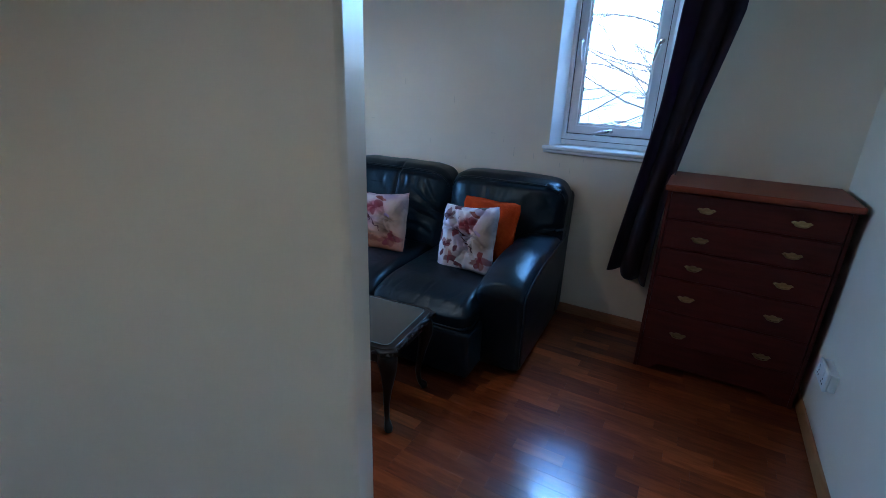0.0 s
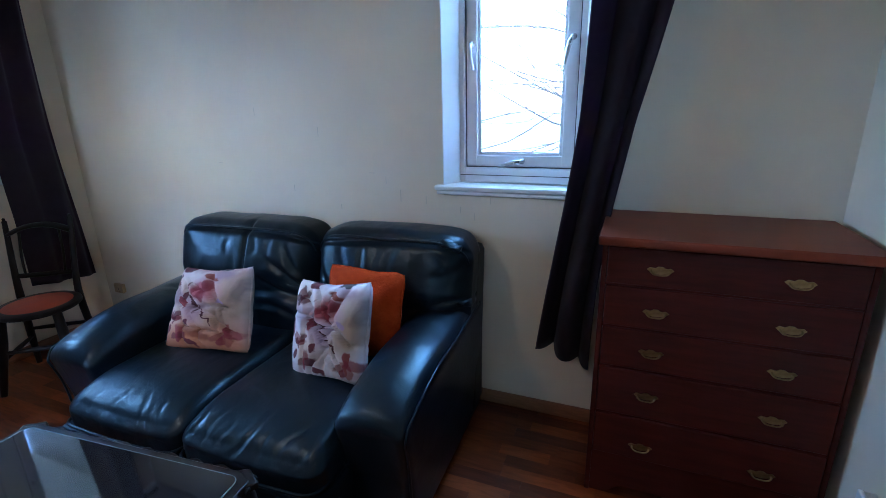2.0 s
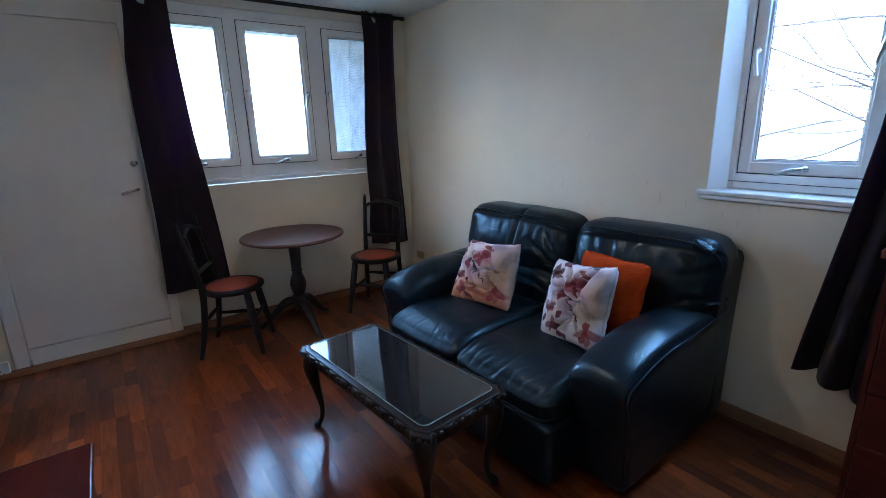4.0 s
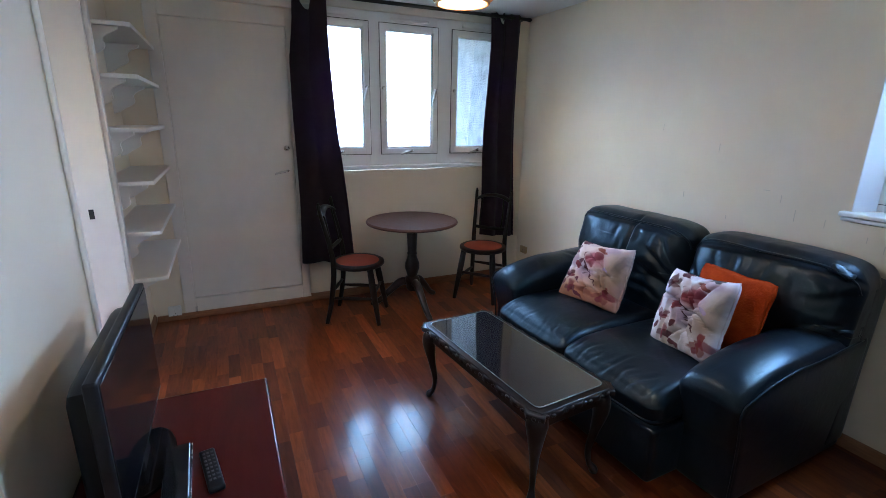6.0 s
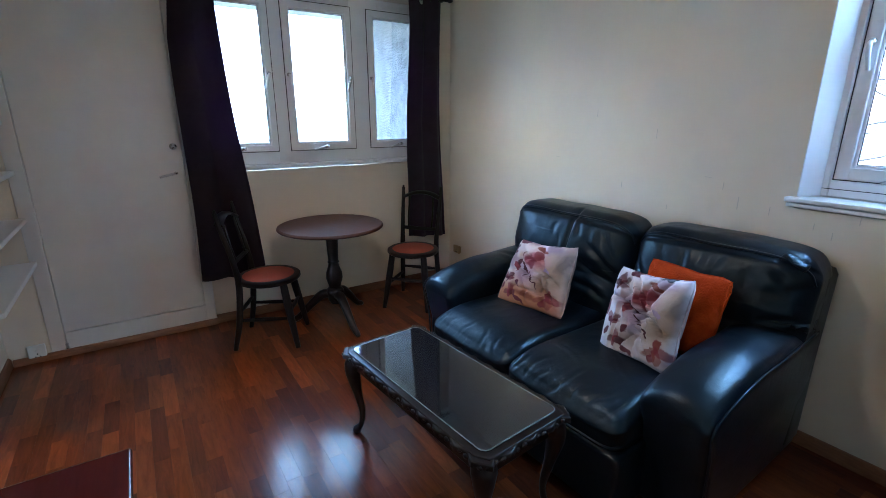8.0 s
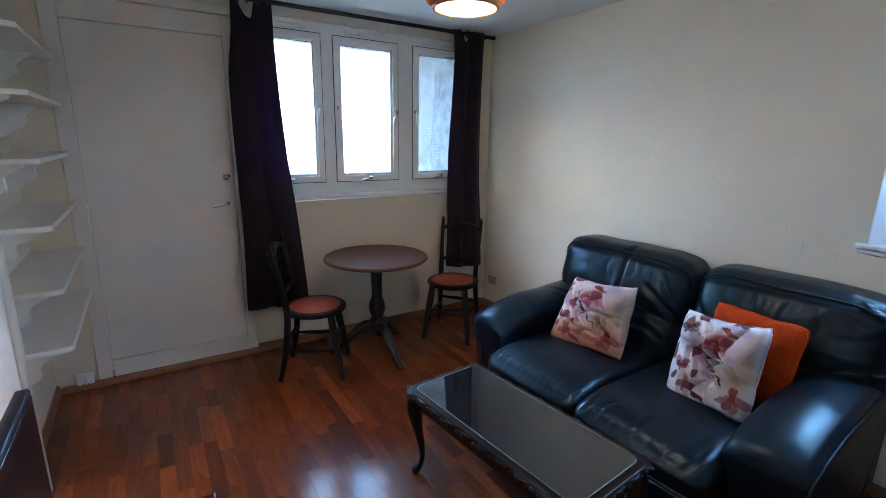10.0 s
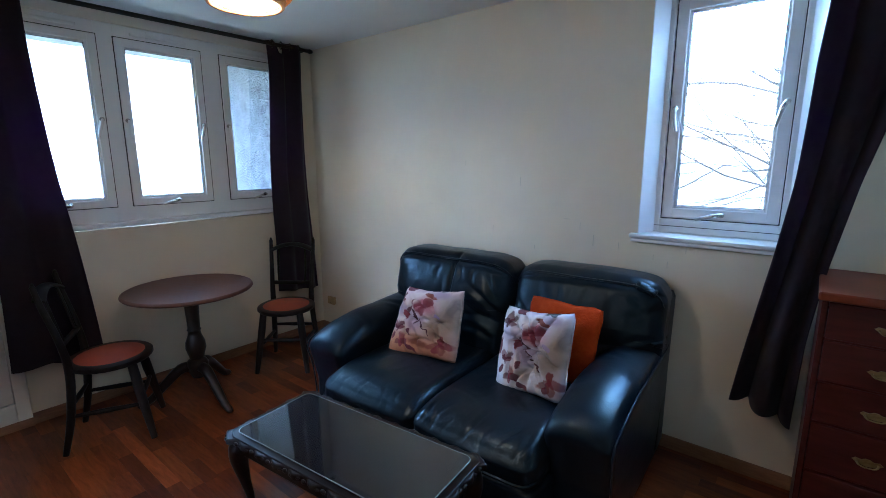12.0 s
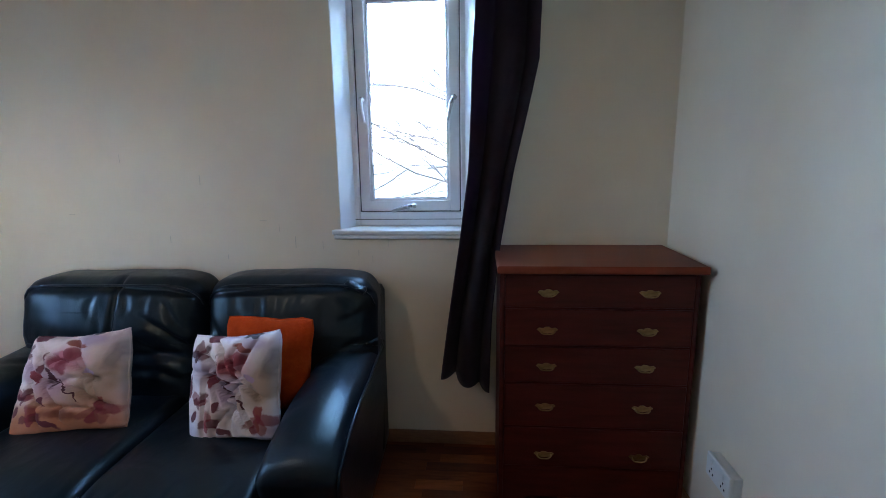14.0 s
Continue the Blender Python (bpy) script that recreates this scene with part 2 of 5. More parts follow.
crease.inputs["Scale"].default_value, crease.inputs["Detail"].default_value, crease.inputs["Distortion"].default_value = 13, 4, 1.3
squeeze = n_.new("ShaderNodeMapping")
squeeze.inputs["Scale"].default_value = (1.7, 1.0, 0.9)
l_.new(n_["Texture Coordinate"].outputs["Object"], squeeze.inputs["Vector"])
l_.new(squeeze.outputs["Vector"], crease.inputs["Vector"])
# blue of the reflected daylight is put into the sheen's tint
n_["Principled BSDF"].inputs["Specular Tint"].default_value = (0.70, 0.92, 1.0, 1)
fold.inputs["Strength"].default_value, fold.inputs["Distance"].default_value = 0.15, 0.008
l_.new(crease.outputs["Fac"], fold.inputs["Height"])
l_.new(old.outputs["Normal"], fold.inputs["Normal"])
l_.new(fold.outputs["Normal"], n_["Principled BSDF"].inputs["Normal"])
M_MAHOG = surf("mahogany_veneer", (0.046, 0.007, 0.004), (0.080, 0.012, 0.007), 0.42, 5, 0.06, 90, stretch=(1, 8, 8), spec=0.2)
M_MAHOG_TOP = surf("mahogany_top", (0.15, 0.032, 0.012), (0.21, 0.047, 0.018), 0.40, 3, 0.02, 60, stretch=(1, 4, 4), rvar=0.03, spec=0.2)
M_STAND = surf("polished_mahogany", (0.066, 0.010, 0.009), (0.080, 0.0125, 0.011), 0.15, 5, 0.0, 90, stretch=(1, 7, 7), rvar=0.015, spec=0.35)
M_DARK = surf("dark_stained_wood", (0.009, 0.006, 0.005), (0.020, 0.012, 0.009), 0.34, 9, 0.1, 70, spec=0.35, stretch=(4, 4, 1))
M_CHAIR = surf("dark_chair_wood", (0.007, 0.0045, 0.0035), (0.014, 0.008, 0.006), 0.45, 9, 0.1, 70, stretch=(4, 4, 1), spec=0.25)
M_BUTTON = surf("grey_rubber_button", (0.05, 0.05, 0.055), (0.07, 0.07, 0.075), 0.6, 40, 0.05, 90)
M_TABLE = surf("brown_table_top", (0.090, 0.034, 0.020), (0.130, 0.050, 0.028), 0.42, 7, 0.05, 80, spec=0.18, stretch=(1, 6, 1))
M_SKIRT = surf("brown_skirting_wood", (0.20, 0.085, 0.035), (0.30, 0.14, 0.06), 0.45, 6, 0.08, 70, stretch=(2, 2, 12))
M_CURTAIN = surf("aubergine_curtain_cloth", (0.017, 0.012, 0.015), (0.030, 0.021, 0.027), 0.82, 14, 0.3, 420, sheen=0.12, spec=0.15)
n_, l_ = M_CURTAIN.node_tree.nodes, M_CURTAIN.node_tree.links
thin, blend = n_.new("ShaderNodeBsdfTranslucent"), n_.new("ShaderNodeMixShader")
thin.inputs["Color"].default_value = (0.14, 0.065, 0.17, 1)
blend.inputs[0].default_value = 0.22
l_.new(n_["Principled BSDF"].outputs[0], blend.inputs[1])
l_.new(thin.outputs[0], blend.inputs[2])
l_.new(blend.outputs[0], n_["Material Output"].inputs["Surface"])
M_SEAL = surf("grey_rubber_seal", (0.05, 0.05, 0.055), (0.09, 0.09, 0.095), 0.7, 30, 0.1, 100)
M_SCUFF = surf("wall_scuff", (0.56, 0.50, 0.40), (0.64, 0.57, 0.46), 0.8, 60, 0.2, 200)
M_RED = surf("orange_red_seat_cover", (0.30, 0.045, 0.014), (0.40, 0.070, 0.020), 0.6, 12, 0.2, 200)
M_ORANGE = surf("orange_pile_cloth", (0.36, 0.036, 0.003), (0.50, 0.062, 0.006), 0.95, 20, 0.9, 130, dist=0.005, spec=0.1)
M_BRASS = surf("worn_brass", (0.26, 0.185, 0.07), (0.44, 0.32, 0.14), 0.36, 40, 0.1, 150, metal=1.0)
M_CHROME = surf("brushed_steel", (0.45, 0.44, 0.42), (0.58, 0.57, 0.55), 0.28, 30, 0.05, 150, metal=1.0)
M_BLACK = surf("black_plastic", (0.010, 0.010, 0.011), (0.016, 0.016, 0.018), 0.3, 12, 0.02, 120, rvar=0.02, spec=0.2)
M_SCREEN = surf("dark_screen", (0.006, 0.006, 0.007), (0.008, 0.008, 0.009), 0.08, 3, 0.0, 50, rvar=0.02)
M_GLINT = surf("glass_edge_glint", (0.16, 0.20, 0.20), (0.26, 0.30, 0.30), 0.3, 20, 0.05, 90)
M_SKIRT_PALE = surf("honey_skirting_wood", (0.30, 0.15, 0.055), (0.40, 0.22, 0.09), 0.42, 6, 0.08, 70, stretch=(2, 2, 12))
M_TGLASS = surf("smoked_table_glass", (0.015, 0.015, 0.017), (0.022, 0.022, 0.024), 0.05, 4, 0.0, 50, spec=0.7, rvar=0.01)
M_PLASTIC = surf("white_plastic", (0.72, 0.71, 0.67), (0.78, 0.77, 0.73), 0.35, 8, 0.03, 90)
M_OLD = surf("yellowed_plastic", (0.42, 0.29, 0.13), (0.5, 0.36, 0.18), 0.4, 12, 0.03, 90)
M_BAMBOO = surf("bamboo_cane", (0.42, 0.17, 0.035), (0.62, 0.29, 0.07), 0.5, 25, 0.2, 120)
M_RENDER = surf("roughcast_render", (0.10, 0.108, 0.115), (0.20, 0.21, 0.22), 0.95, 9, 1.0, 45, dist=0.02)
M_CONC = surf("pale_concrete", (0.32, 0.33, 0.34), (0.42, 0.43, 0.44), 0.9, 3, 0.4, 60)
M_BARK = surf("bare_bark", (0.012, 0.011, 0.010), (0.03, 0.028, 0.025), 0.9, 8, 0.5, 40)
M_GROUND = surf("winter_grass", (0.10, 0.11, 0.06), (0.20, 0.19, 0.12), 1.0, 0.3, 0.3, 5)
M_DOOR = surf("door_paint", (0.62, 0.475, 0.33), (0.67, 0.52, 0.37), 0.42, 3, 0.1, 70, dist=0.001)
M_TGLASS.node_tree.nodes["Principled BSDF"].inputs["IOR"].default_value = 1.75
M_GLASS = pane_glass("window_glass")
M_FLORAL_A = floral("floral_print_warm", 0.45, 0.39, (0.05, -0.05), True)
M_FLORAL_B = floral("floral_print_pale", 0.37, 0.40, (0.0, 0.0), False)
M_LAMP = glow("warm_lamp", (1.0, 0.74, 0.54), 3.0)
M_LINER = glow("lit_lamp_liner", (1.0, 0.52, 0.09), 0.18)
M_PLANK = laminate("laminate_strip", False)
M_PLANKS = laminate("laminate_strips", True)


# ---- mesh helpers ----
def merge(bm, tmp, m=None):
    if m is not None:
        tmp.transform(m)
    me = bpy.data.meshes.new("tmp")
    tmp.to_mesh(me)
    tmp.free()
    bm.from_mesh(me)
    bpy.data.meshes.remove(me)
    return bm


def box(bm, x0, y0, z0, x1, y1, z1, bev=0.0, seg=2, m=None):
    tmp = bmesh.new()
    bmesh.ops.create_cube(tmp, size=1, matrix=Matrix.Translation(((x0 + x1) / 2, (y0 + y1) / 2, (z0 + z1) / 2)) @ Matrix.Diagonal((abs(x1 - x0), abs(y1 - y0), abs(z1 - z0), 1)))
    if bev:
        bmesh.ops.bevel(tmp, geom=tmp.edges[:], offset=bev, segments=seg, profile=0.5, affect="EDGES")
    return merge(bm, tmp, m)


def boxed(*a, **k):
    return box(bmesh.new(), *a, **k)


def lathe(bm, profile, n=24, m=None):
    """profile: (radius, height) from the bottom up."""
    tmp = bmesh.new()
    rings = []
    for r, z in profile:
        rings.append([tmp.verts.new((0, 0, z))] if r < 1e-6 else [tmp.verts.new((r * math.cos(2 * math.pi * k / n), r * math.sin(2 * math.pi * k / n), z)) for k in range(n)])
    for a, b in zip(rings, rings[1:]):
        for k in range(n):
            q = [a[k % len(a)], a[(k + 1) % len(a)], b[(k + 1) % len(b)], b[k % len(b)]]
            q = list(dict.fromkeys(q))
            if len(q) > 2:
                tmp.faces.new(q)
    for ring, flip in ((rings[0], True), (rings[-1], False)):
        if len(ring) > 2:
            tmp.faces.new(ring[::-1] if flip else ring)
    return merge(bm, tmp, m)


def sweep(bm, pts, radii, n=10, m=None, flat=1.0):
    tmp = bmesh.new()
    pts = [Vector(p) for p in pts]
    up, rings = Vector((0.13, 0.21, 0.97)), []
    for k, p in enumerate(pts):
        d = (pts[min(k + 1, len(pts) - 1)] - pts[max(k - 1, 0)]).normalized()
        if abs(d.dot(up)) > 0.95:
            up = Vector((1, 0.1, 0))
        s = d.cross(up).normalized()
        up = s.cross(d).normalized()
        r = radii[k] if not isinstance(radii, (int, float)) else radii
        rings.append([tmp.verts.new(p + r * (math.cos(2 * math.pi * j / n) * s + flat * math.sin(2 * math.pi * j / n) * up)) for j in range(n)])
    for a, b in zip(rings, rings[1:]):
        for j in range(n):
            tmp.faces.new((a[j], a[(j + 1) % n], b[(j + 1) % n], b[j]))
    tmp.faces.new(rings[0][::-1])
    tmp.faces.new(rings[-1])
    bmesh.ops.recalc_face_normals(tmp, faces=tmp.faces[:])
    return merge(bm, tmp, m)


def smoothline(pts, per=6):
    """Catmull-Rom through the points."""
    p = [Vector(q) for q in pts]
    p = [2 * p[0] - p[1], *p, 2 * p[-1] - p[-2]]
    out = []
    for a, b, c, d in zip(p, p[1:], p[2:], p[3:]):
        for k in range(per):
            t = k / per
            out.append(0.5 * (2 * b + (c - a) * t + (2 * a - 5 * b + 4 * c - d) * t * t + (3 * b - a - 3 * c + d) * t ** 3))
    return out + [p[-2]]


def lerp_list(vals, count):
    return [float(np.interp(k / (count - 1), np.linspace(0, 1, len(vals)), vals)) for k in range(count)]


def slab(bm, outline, h0, h1, bev=0.0, m=None):
    """An outline in x, y raised from h0 to h1."""
    tmp = bmesh.new()
    lo = [tmp.verts.new((x, y, h0)) for x, y in outline]
    hi = [tmp.verts.new((x, y, h1)) for x, y in outline]
    tmp.faces.new(lo[::-1])
    top = tmp.faces.new(hi)
    k = len(lo)
    for j in range(k):
        tmp.faces.new((lo[j], lo[(j + 1) % k], hi[(j + 1) % k], hi[j]))
    bmesh.ops.recalc_face_normals(tmp, faces=tmp.faces[:])
    if bev:
        bmesh.ops.bevel(tmp, geom=[e for f in (top,) for e in f.edges], offset=bev, segments=2, profile=0.5, affect="EDGES")
    return merge(bm, tmp, m)


def soft(bm, size, r, n=18, bulge=(0, 0, 0), shape=None, m=None):
    """A padded block: rounded by r, bulging on its faces, then shaped by a function of the point."""
    tmp = bmesh.new()
    h = [s / 2 for s in size]
    for axis in range(3):
        for sgn in (-1, 1):
            grid = {}
            for i in range(n + 1):
                for j in range(n + 1):
                    u, v = -math.cos(math.pi * i / n) * 0.35 + 0.65 * (2 * i / n - 1), -math.cos(math.pi * j / n) * 0.35 + 0.65 * (2 * j / n - 1)
                    q = [0, 0, 0]
                    q[axis], q[(axis + 1) % 3], q[(axis + 2) % 3] = sgn * h[axis], u * h[(axis + 1) % 3], v * h[(axis + 2) % 3]
                    inner = Vector([max(-(h[k] - r), min(h[k] - r, q[k])) for k in range(3)])
                    d = Vector(q) - inner
                    co = inner + (d.normalized() * r if d.length > 1e-9 else d)
                    for k in range(3):
                        a, b = co[(k + 1) % 3] / h[(k + 1) % 3], co[(k + 2) % 3] / h[(k + 2) % 3]
                        co[k] += (co[k] / h[k]) * bulge[k] * max(0, 1 - a * a) * max(0, 1 - b * b)
                    if shape:
                        co = Vector(shape(co))
                    grid[i, j] = tmp.verts.new(co)
            for i in range(n):
                for j in range(n):
                    f = [grid[i, j], grid[i + 1, j], grid[i + 1, j + 1], grid[i, j + 1]]
                    tmp.faces.new(f if sgn > 0 else f[::-1])
    bmesh.ops.remove_doubles(tmp, verts=tmp.verts[:], dist=1e-5)
    return merge(bm, tmp, m)


def part(name, bm, material, parent=None, label="", sharp=50):
    """One mesh object; edges crease by their angle and where a broad flat face meets a narrow bevel."""
    sharp = 180 if material is M_LEATHER else sharp
    for f in bm.faces:
        f.smooth = True
    for e in bm.edges:
        if len(e.link_faces) == 2:
            p, q = (f.calc_area() for f in e.link_faces)
            a = e.calc_face_angle(0.0)
            e.smooth = a < radians(sharp) and not (sharp < 180 and a > 0.06 and max(p, q) > 12 * min(p, q))
    me = bpy.data.meshes.new(name)
    bm.to_mesh(me)
    bm.free()
    me.materials.append(material)
    ob = new(name, me)
    ob.parent = parent
    return tagged(ob, label)


def thing(name, m, label, category, group="", kind=""):
    ob = new(name)
    ob.empty_display_size = 0.1
    ob.matrix_world = m
    return tagged(ob, label, category, group, kind)


def structure(name, bm, material, label="", sharp=50):
    return tagged(part(name, bm, material, None, label, sharp), kind="structure")


# ---- the room's shell ----
XR, XL, YS, YT, YA, H = 0.78, -3.52, 3.10, -0.06, -0.145, 2.42
# sofa wall, with the small window's opening
SX0, SX1, SZ0, SZ1 = -0.787, -0.118, 1.12, 2.34
bm = bmesh.new()
box(bm, XL - 0.26, YS, 0, SX0, YS + 0.26, H + 0.1)
box(bm, SX1, YS, 0, XR + 0.2, YS + 0.26, H + 0.1)
box(bm, SX0, YS, 0, SX1, YS + 0.26, SZ0 - 0.03)
box(bm, SX0, YS, SZ1, SX1, YS + 0.26, H + 0.1)
structure("wall_north", bm, M_WALL, "cream painted plaster wall with small scuffs")
for x, z, w, h in ((-1.49, 1.39, 0.003, 0.05), (-1.02, 1.075, 0.004, 0.06), (-1.18, 1.185, 0.035, 0.003), (-1.1, 1.15, 0.003, 0.04), (-1.68, 1.09, 0.003, 0.035), (-1.38, 1.0, 0.003, 0.025), (-0.88, 1.06, 0.003, 0.04), (-0.63, 0.99, 0.003, 0.035), (-0.55, 1.07, 0.003, 0.03), (-0.7, 1.02, 0.003, 0.03), (-2.2, 1.22, 0.03, 0.003), (-1.9, 1.5, 0.003, 0.04)):
    part("scuff", boxed(x - w / 2, YS - 0.0012, z - h / 2, x + w / 2, YS + 0.001, z + h / 2), M_SCUFF, bpy.data.objects["wall_north"])
# window wall, with the long window and the balcony door
WY0, WY1, WZ0, WZ1 = 1.03, 2.96, 1.14, 2.34
DY0, DY1, DZ1 = 0.06, 1.02, 2.29
bm = bmesh.new()
box(bm, XL - 0.24, YA - 0.3, 0, XL, DY0, H + 0.1)
box(bm, XL - 0.24, DY0, DZ1, XL, DY1, H + 0.1)
box(bm, XL - 0.24, DY1, 0, XL, YS, WZ0 - 0.04)
box(bm, XL - 0.24, DY1, WZ0 - 0.04, XL, WY0, H + 0.1)
box(bm, XL - 0.24, WY0, WZ1, XL, YS, H + 0.1)
box(bm, XL - 0.24, WY1, WZ0 - 0.04, XL, YS, WZ1)
structure("wall_west", bm, M_WALL, "cream painted wall below and beside the long window")
structure("wall_east", boxed(XR, -1.5, 0, XR + 0.14, YS, H + 0.1), M_WALL, "cream painted plaster wall")
# television wall, with the hall doorway and the far doorway beside the shelves
HX0, HX1, KX0, KX1, DH = -0.73, 0.06, -2.48, -1.76, 2.03
bm = bmesh.new()
box(bm, HX1, YT - 0.12, 0, XR, YT, H + 0.1)
box(bm, HX0, YT - 0.12, DH, HX1, YT, H + 0.1)
box(bm, KX1, YT - 0.12, 0, HX0, YT, H + 0.1)
box(bm, KX0, YT - 0.12, 2.30, KX1, YT, H + 0.1)
box(bm, XL, YA - 0.12, 0, KX0 - 0.06, YA, H + 0.1)
structure("wall_south", bm, M_WALL, "cream painted plaster wall with two doorways")
structure("ceiling", boxed(XL - 0.26, -2.8, H, XR + 0.14, YS + 0.26, H + 0.12), M_CEIL, "white painted ceiling")
# plain hall and far room behind the doorways; unseen openings added to let in light
bm = bmesh.new()
box(bm, -1.13, -1.62, 0, -0.45, -1.5, H)
box(bm, 0.0, -1.62, 0, XR + 0.14, -1.5, H)
# slot at head height, added so daylight reaches the hall door's face
box(bm, -0.45, -1.62, 0, 0.0, -1.5, 1.45)
box(bm, -0.45, -1.62, 1.60, 0.0, -1.5, H)
box(bm, -1.25, -2.7, 0, -1.13, YT - 0.12, H)
structure("wall_hall", bm, M_WALL, "plain cream hall wall with an added slot that lets in light")
bm = bmesh.new()
box(bm, XL - 0.1, -2.8, 0, -2.4, -2.68, H)
box(bm, -1.3, -2.8, 0, -1.13, -2.68, H)
box(bm, -2.4, -2.8, 0, -1.3, -2.68, 1.3)
box(bm, -2.4, -2.8, 1.9, -1.3, -2.68, H)
box(bm, XL - 0.24, -2.8, 0, XL - 0.1, YA - 0.3, H)
structure("wall_far_room", bm, M_WALL, "plain cream wall with an added opening that lets in light")

# skirting boards
def skirting(name, x0, y0, x1, y1, h=0.065, d=0.016, material=M_SKIRT, label="narrow brown stained skirting board"):
    bm = bmesh.new()
    along = Vector((x1 - x0, y1 - y0, 0))
    ang = math.degrees(math.atan2(along.y, along.x))
    tmp = [(0, 0), (d, 0), (d, h * 0.75), (d * 0.55, h), (0, h)]
    slab(bm, tmp, 0, along.length, m=pose(x0, y0, 0.001, 0, 0, ang) @ Matrix(((0, 0, 1, 0), (1, 0, 0, 0), (0, 1, 0, 0), (0, 0, 0, 1))))
    return structure(name, bm, material, label)


skirting("baseboard", XR, YS - 0.002, XL, YS - 0.002)
skirting("baseboard", XR, YT, XR, YS - 0.02, material=M_SKIRT_PALE, label="narrow honey-coloured wooden skirting board")
skirting("baseboard", XL, YS - 0.02, XL, DY1)
skirting("baseboard", XL + 0.012, DY1, XL + 0.012, YA + 0.02, 0.045)
skirting("baseboard", XL + 0.02, YA, KX0 - 0.07, YA)
skirting("baseboard", KX1 + 0.07, YT, HX0 - 0.06, YT)
skirting("baseboard", HX1 + 0.06, YT, XR - 0.02, YT)


# ---- windows ----
def turn_handle(parent, m, material=None):
    """A small casement lever on a round rose, hanging down."""
    h = part("handle", lathe(bmesh.new(), [(0, 0), (0.014, 0), (0.014, 0.008), (0.008, 0.022), (0, 0.026)], 14), M_CHROME, parent, "small window handle")
    h.matrix_local = m
    part("lever", sweep(bmesh.new(), smoothline([(0, 0, 0.02), (0, -0.025, 0.032), (0.004, -0.065, 0.029), (0.012, -0.112, 0.022)], 4), lerp_list([0.008, 0.0105, 0.0095, 0.007], 13), 8), material or M_PVC, h)
    return h


def sash(win, x0, z0, x1, z1, rail, depth, handles, low):
    """A casement in the window's own x, z plane; y is its depth towards the room (negative)."""
    bm = bmesh.new()
    box(bm, x0, -depth, z0, x0 + rail, 0, z1, 0.004)
    box(bm, x1 - rail, -depth, z0, x1, 0, z1, 0.004)
    box(bm, x0 + rail - 0.004, -depth + 0.001, z0, x1 - rail + 0.004, 0, z0 + rail, 0.004)
    box(bm, x0 + rail - 0.004, -depth + 0.001, z1 - rail, x1 - rail + 0.004, 0, z1, 0.004)
    s = part("sash", bm, M_PVC, win, "white painted casement sash")
    e, bm = 0.0045, bmesh.new()
    for a in ((x0 - e, z0 - e, x0 + 0.002, z1 + e), (x1 - 0.002, z0 - e, x1 + e, z1 + e), (x0, z0 - e, x1, z0 + 0.002), (x0, z1 - 0.002, x1, z1 + e)):
        box(bm, a[0], -depth + 0.006, a[1], a[2], -0.002, a[3])
    part("seal", bm, M_SEAL, s, "dark gap seal round the sash")
    b = 0.012
    bm = bmesh.new()
    i0, i1, k0, k1 = x0 + rail, x1 - rail, z0 + rail, z1 - rail
    box(bm, i0 - 0.001, -depth + 0.012, k0, i0 + b, -depth + 0.024, k1, 0.003)
    box(bm, i1 - b, -depth + 0.012, k0, i1 + 0.001, -depth + 0.024, k1, 0.003)
    box(bm, i0 + b, -depth + 0.012, k0 - 0.001, i1 - b, -depth + 0.024, k0 + b, 0.003)
    box(bm, i0 + b, -depth + 0.012, k1 - b, i1 - b, -depth + 0.024, k1 + 0.001, 0.003)
    part("glazing_bead", bm, M_PVC, s)
    bm = bmesh.new()
    for a in ((i0 + b - 0.001, k0 + b, i0 + b + 0.003, k1 - b), (i1 - b - 0.003, k0 + b, i1 - b + 0.001, k1 - b), (i0 + b, k0 + b - 0.001, i1 - b, k0 + b + 0.003), (i0 + b, k1 - b - 0.003, i1 - b, k1 - b + 0.001)):
        box(bm, a[0], -depth + 0.018, a[1], a[2], -depth + 0.0243, a[3])
    part("gasket", bm, M_SEAL, s, "grey glazing gasket")
    p = part("pane", boxed(i0 - 0.002, -depth + 0.0245, k0 - 0.002, i1 + 0.002, -depth + 0.0285, k1 + 0.002), M_GLASS, s, "clear window pane")
    p.visible_shadow = False
    mid = z0 + (z1 - z0) * 0.52
    for side in handles:
        x = x0 + rail * 0.5 if side < 0 else x1 - rail * 0.5
        turn_handle(s, pose(x, -depth, mid, 90, 0, 0) @ pose(0, 0, 0, 0, 0, -22 if side > 0 else 0), M_CHROME if side > 0 and len(handles) > 1 else None)
    if low:
        turn_handle(s, pose((x0 + x1) / 2 + 0.02, -depth, z0 + rail * 0.55, 90, 0, 0) @ pose(0, 0, 0, 0, 0, -82), M_CHROME)
    return s


# small window beside the chest of drawers
win = thing("window_1", pose(0, YS + 0.10, 0), "white painted single casement window in a deep reveal", "window", kind="structure")
fx0, fx1, fz0, fz1 = SX0 + 0.002, SX1 - 0.002, SZ0 + 0.022, SZ1 - 0.002
bm = bmesh.new()
for a in ((fx0, 0.0, fz0, fx0 + 0.074, 0.075, fz1), (fx1 - 0.074, 0.0, fz0, fx1, 0.075, fz1), (fx0 + 0.072, 0.002, fz0, fx1 - 0.072, 0.075, fz0 + 0.072), (fx0 + 0.072, 0.002, fz1 - 0.055, fx1 - 0.072, 0.075, fz1)):
    box(bm, *a, 0.005)
part("window_frame", bm, M_PVC, win)
s = sash(win, fx0 + 0.079, fz0 + 0.076, fx1 - 0.079, fz1 - 0.06, 0.052, 0.04, (-1, 1), True)
s.location.y = 0.055
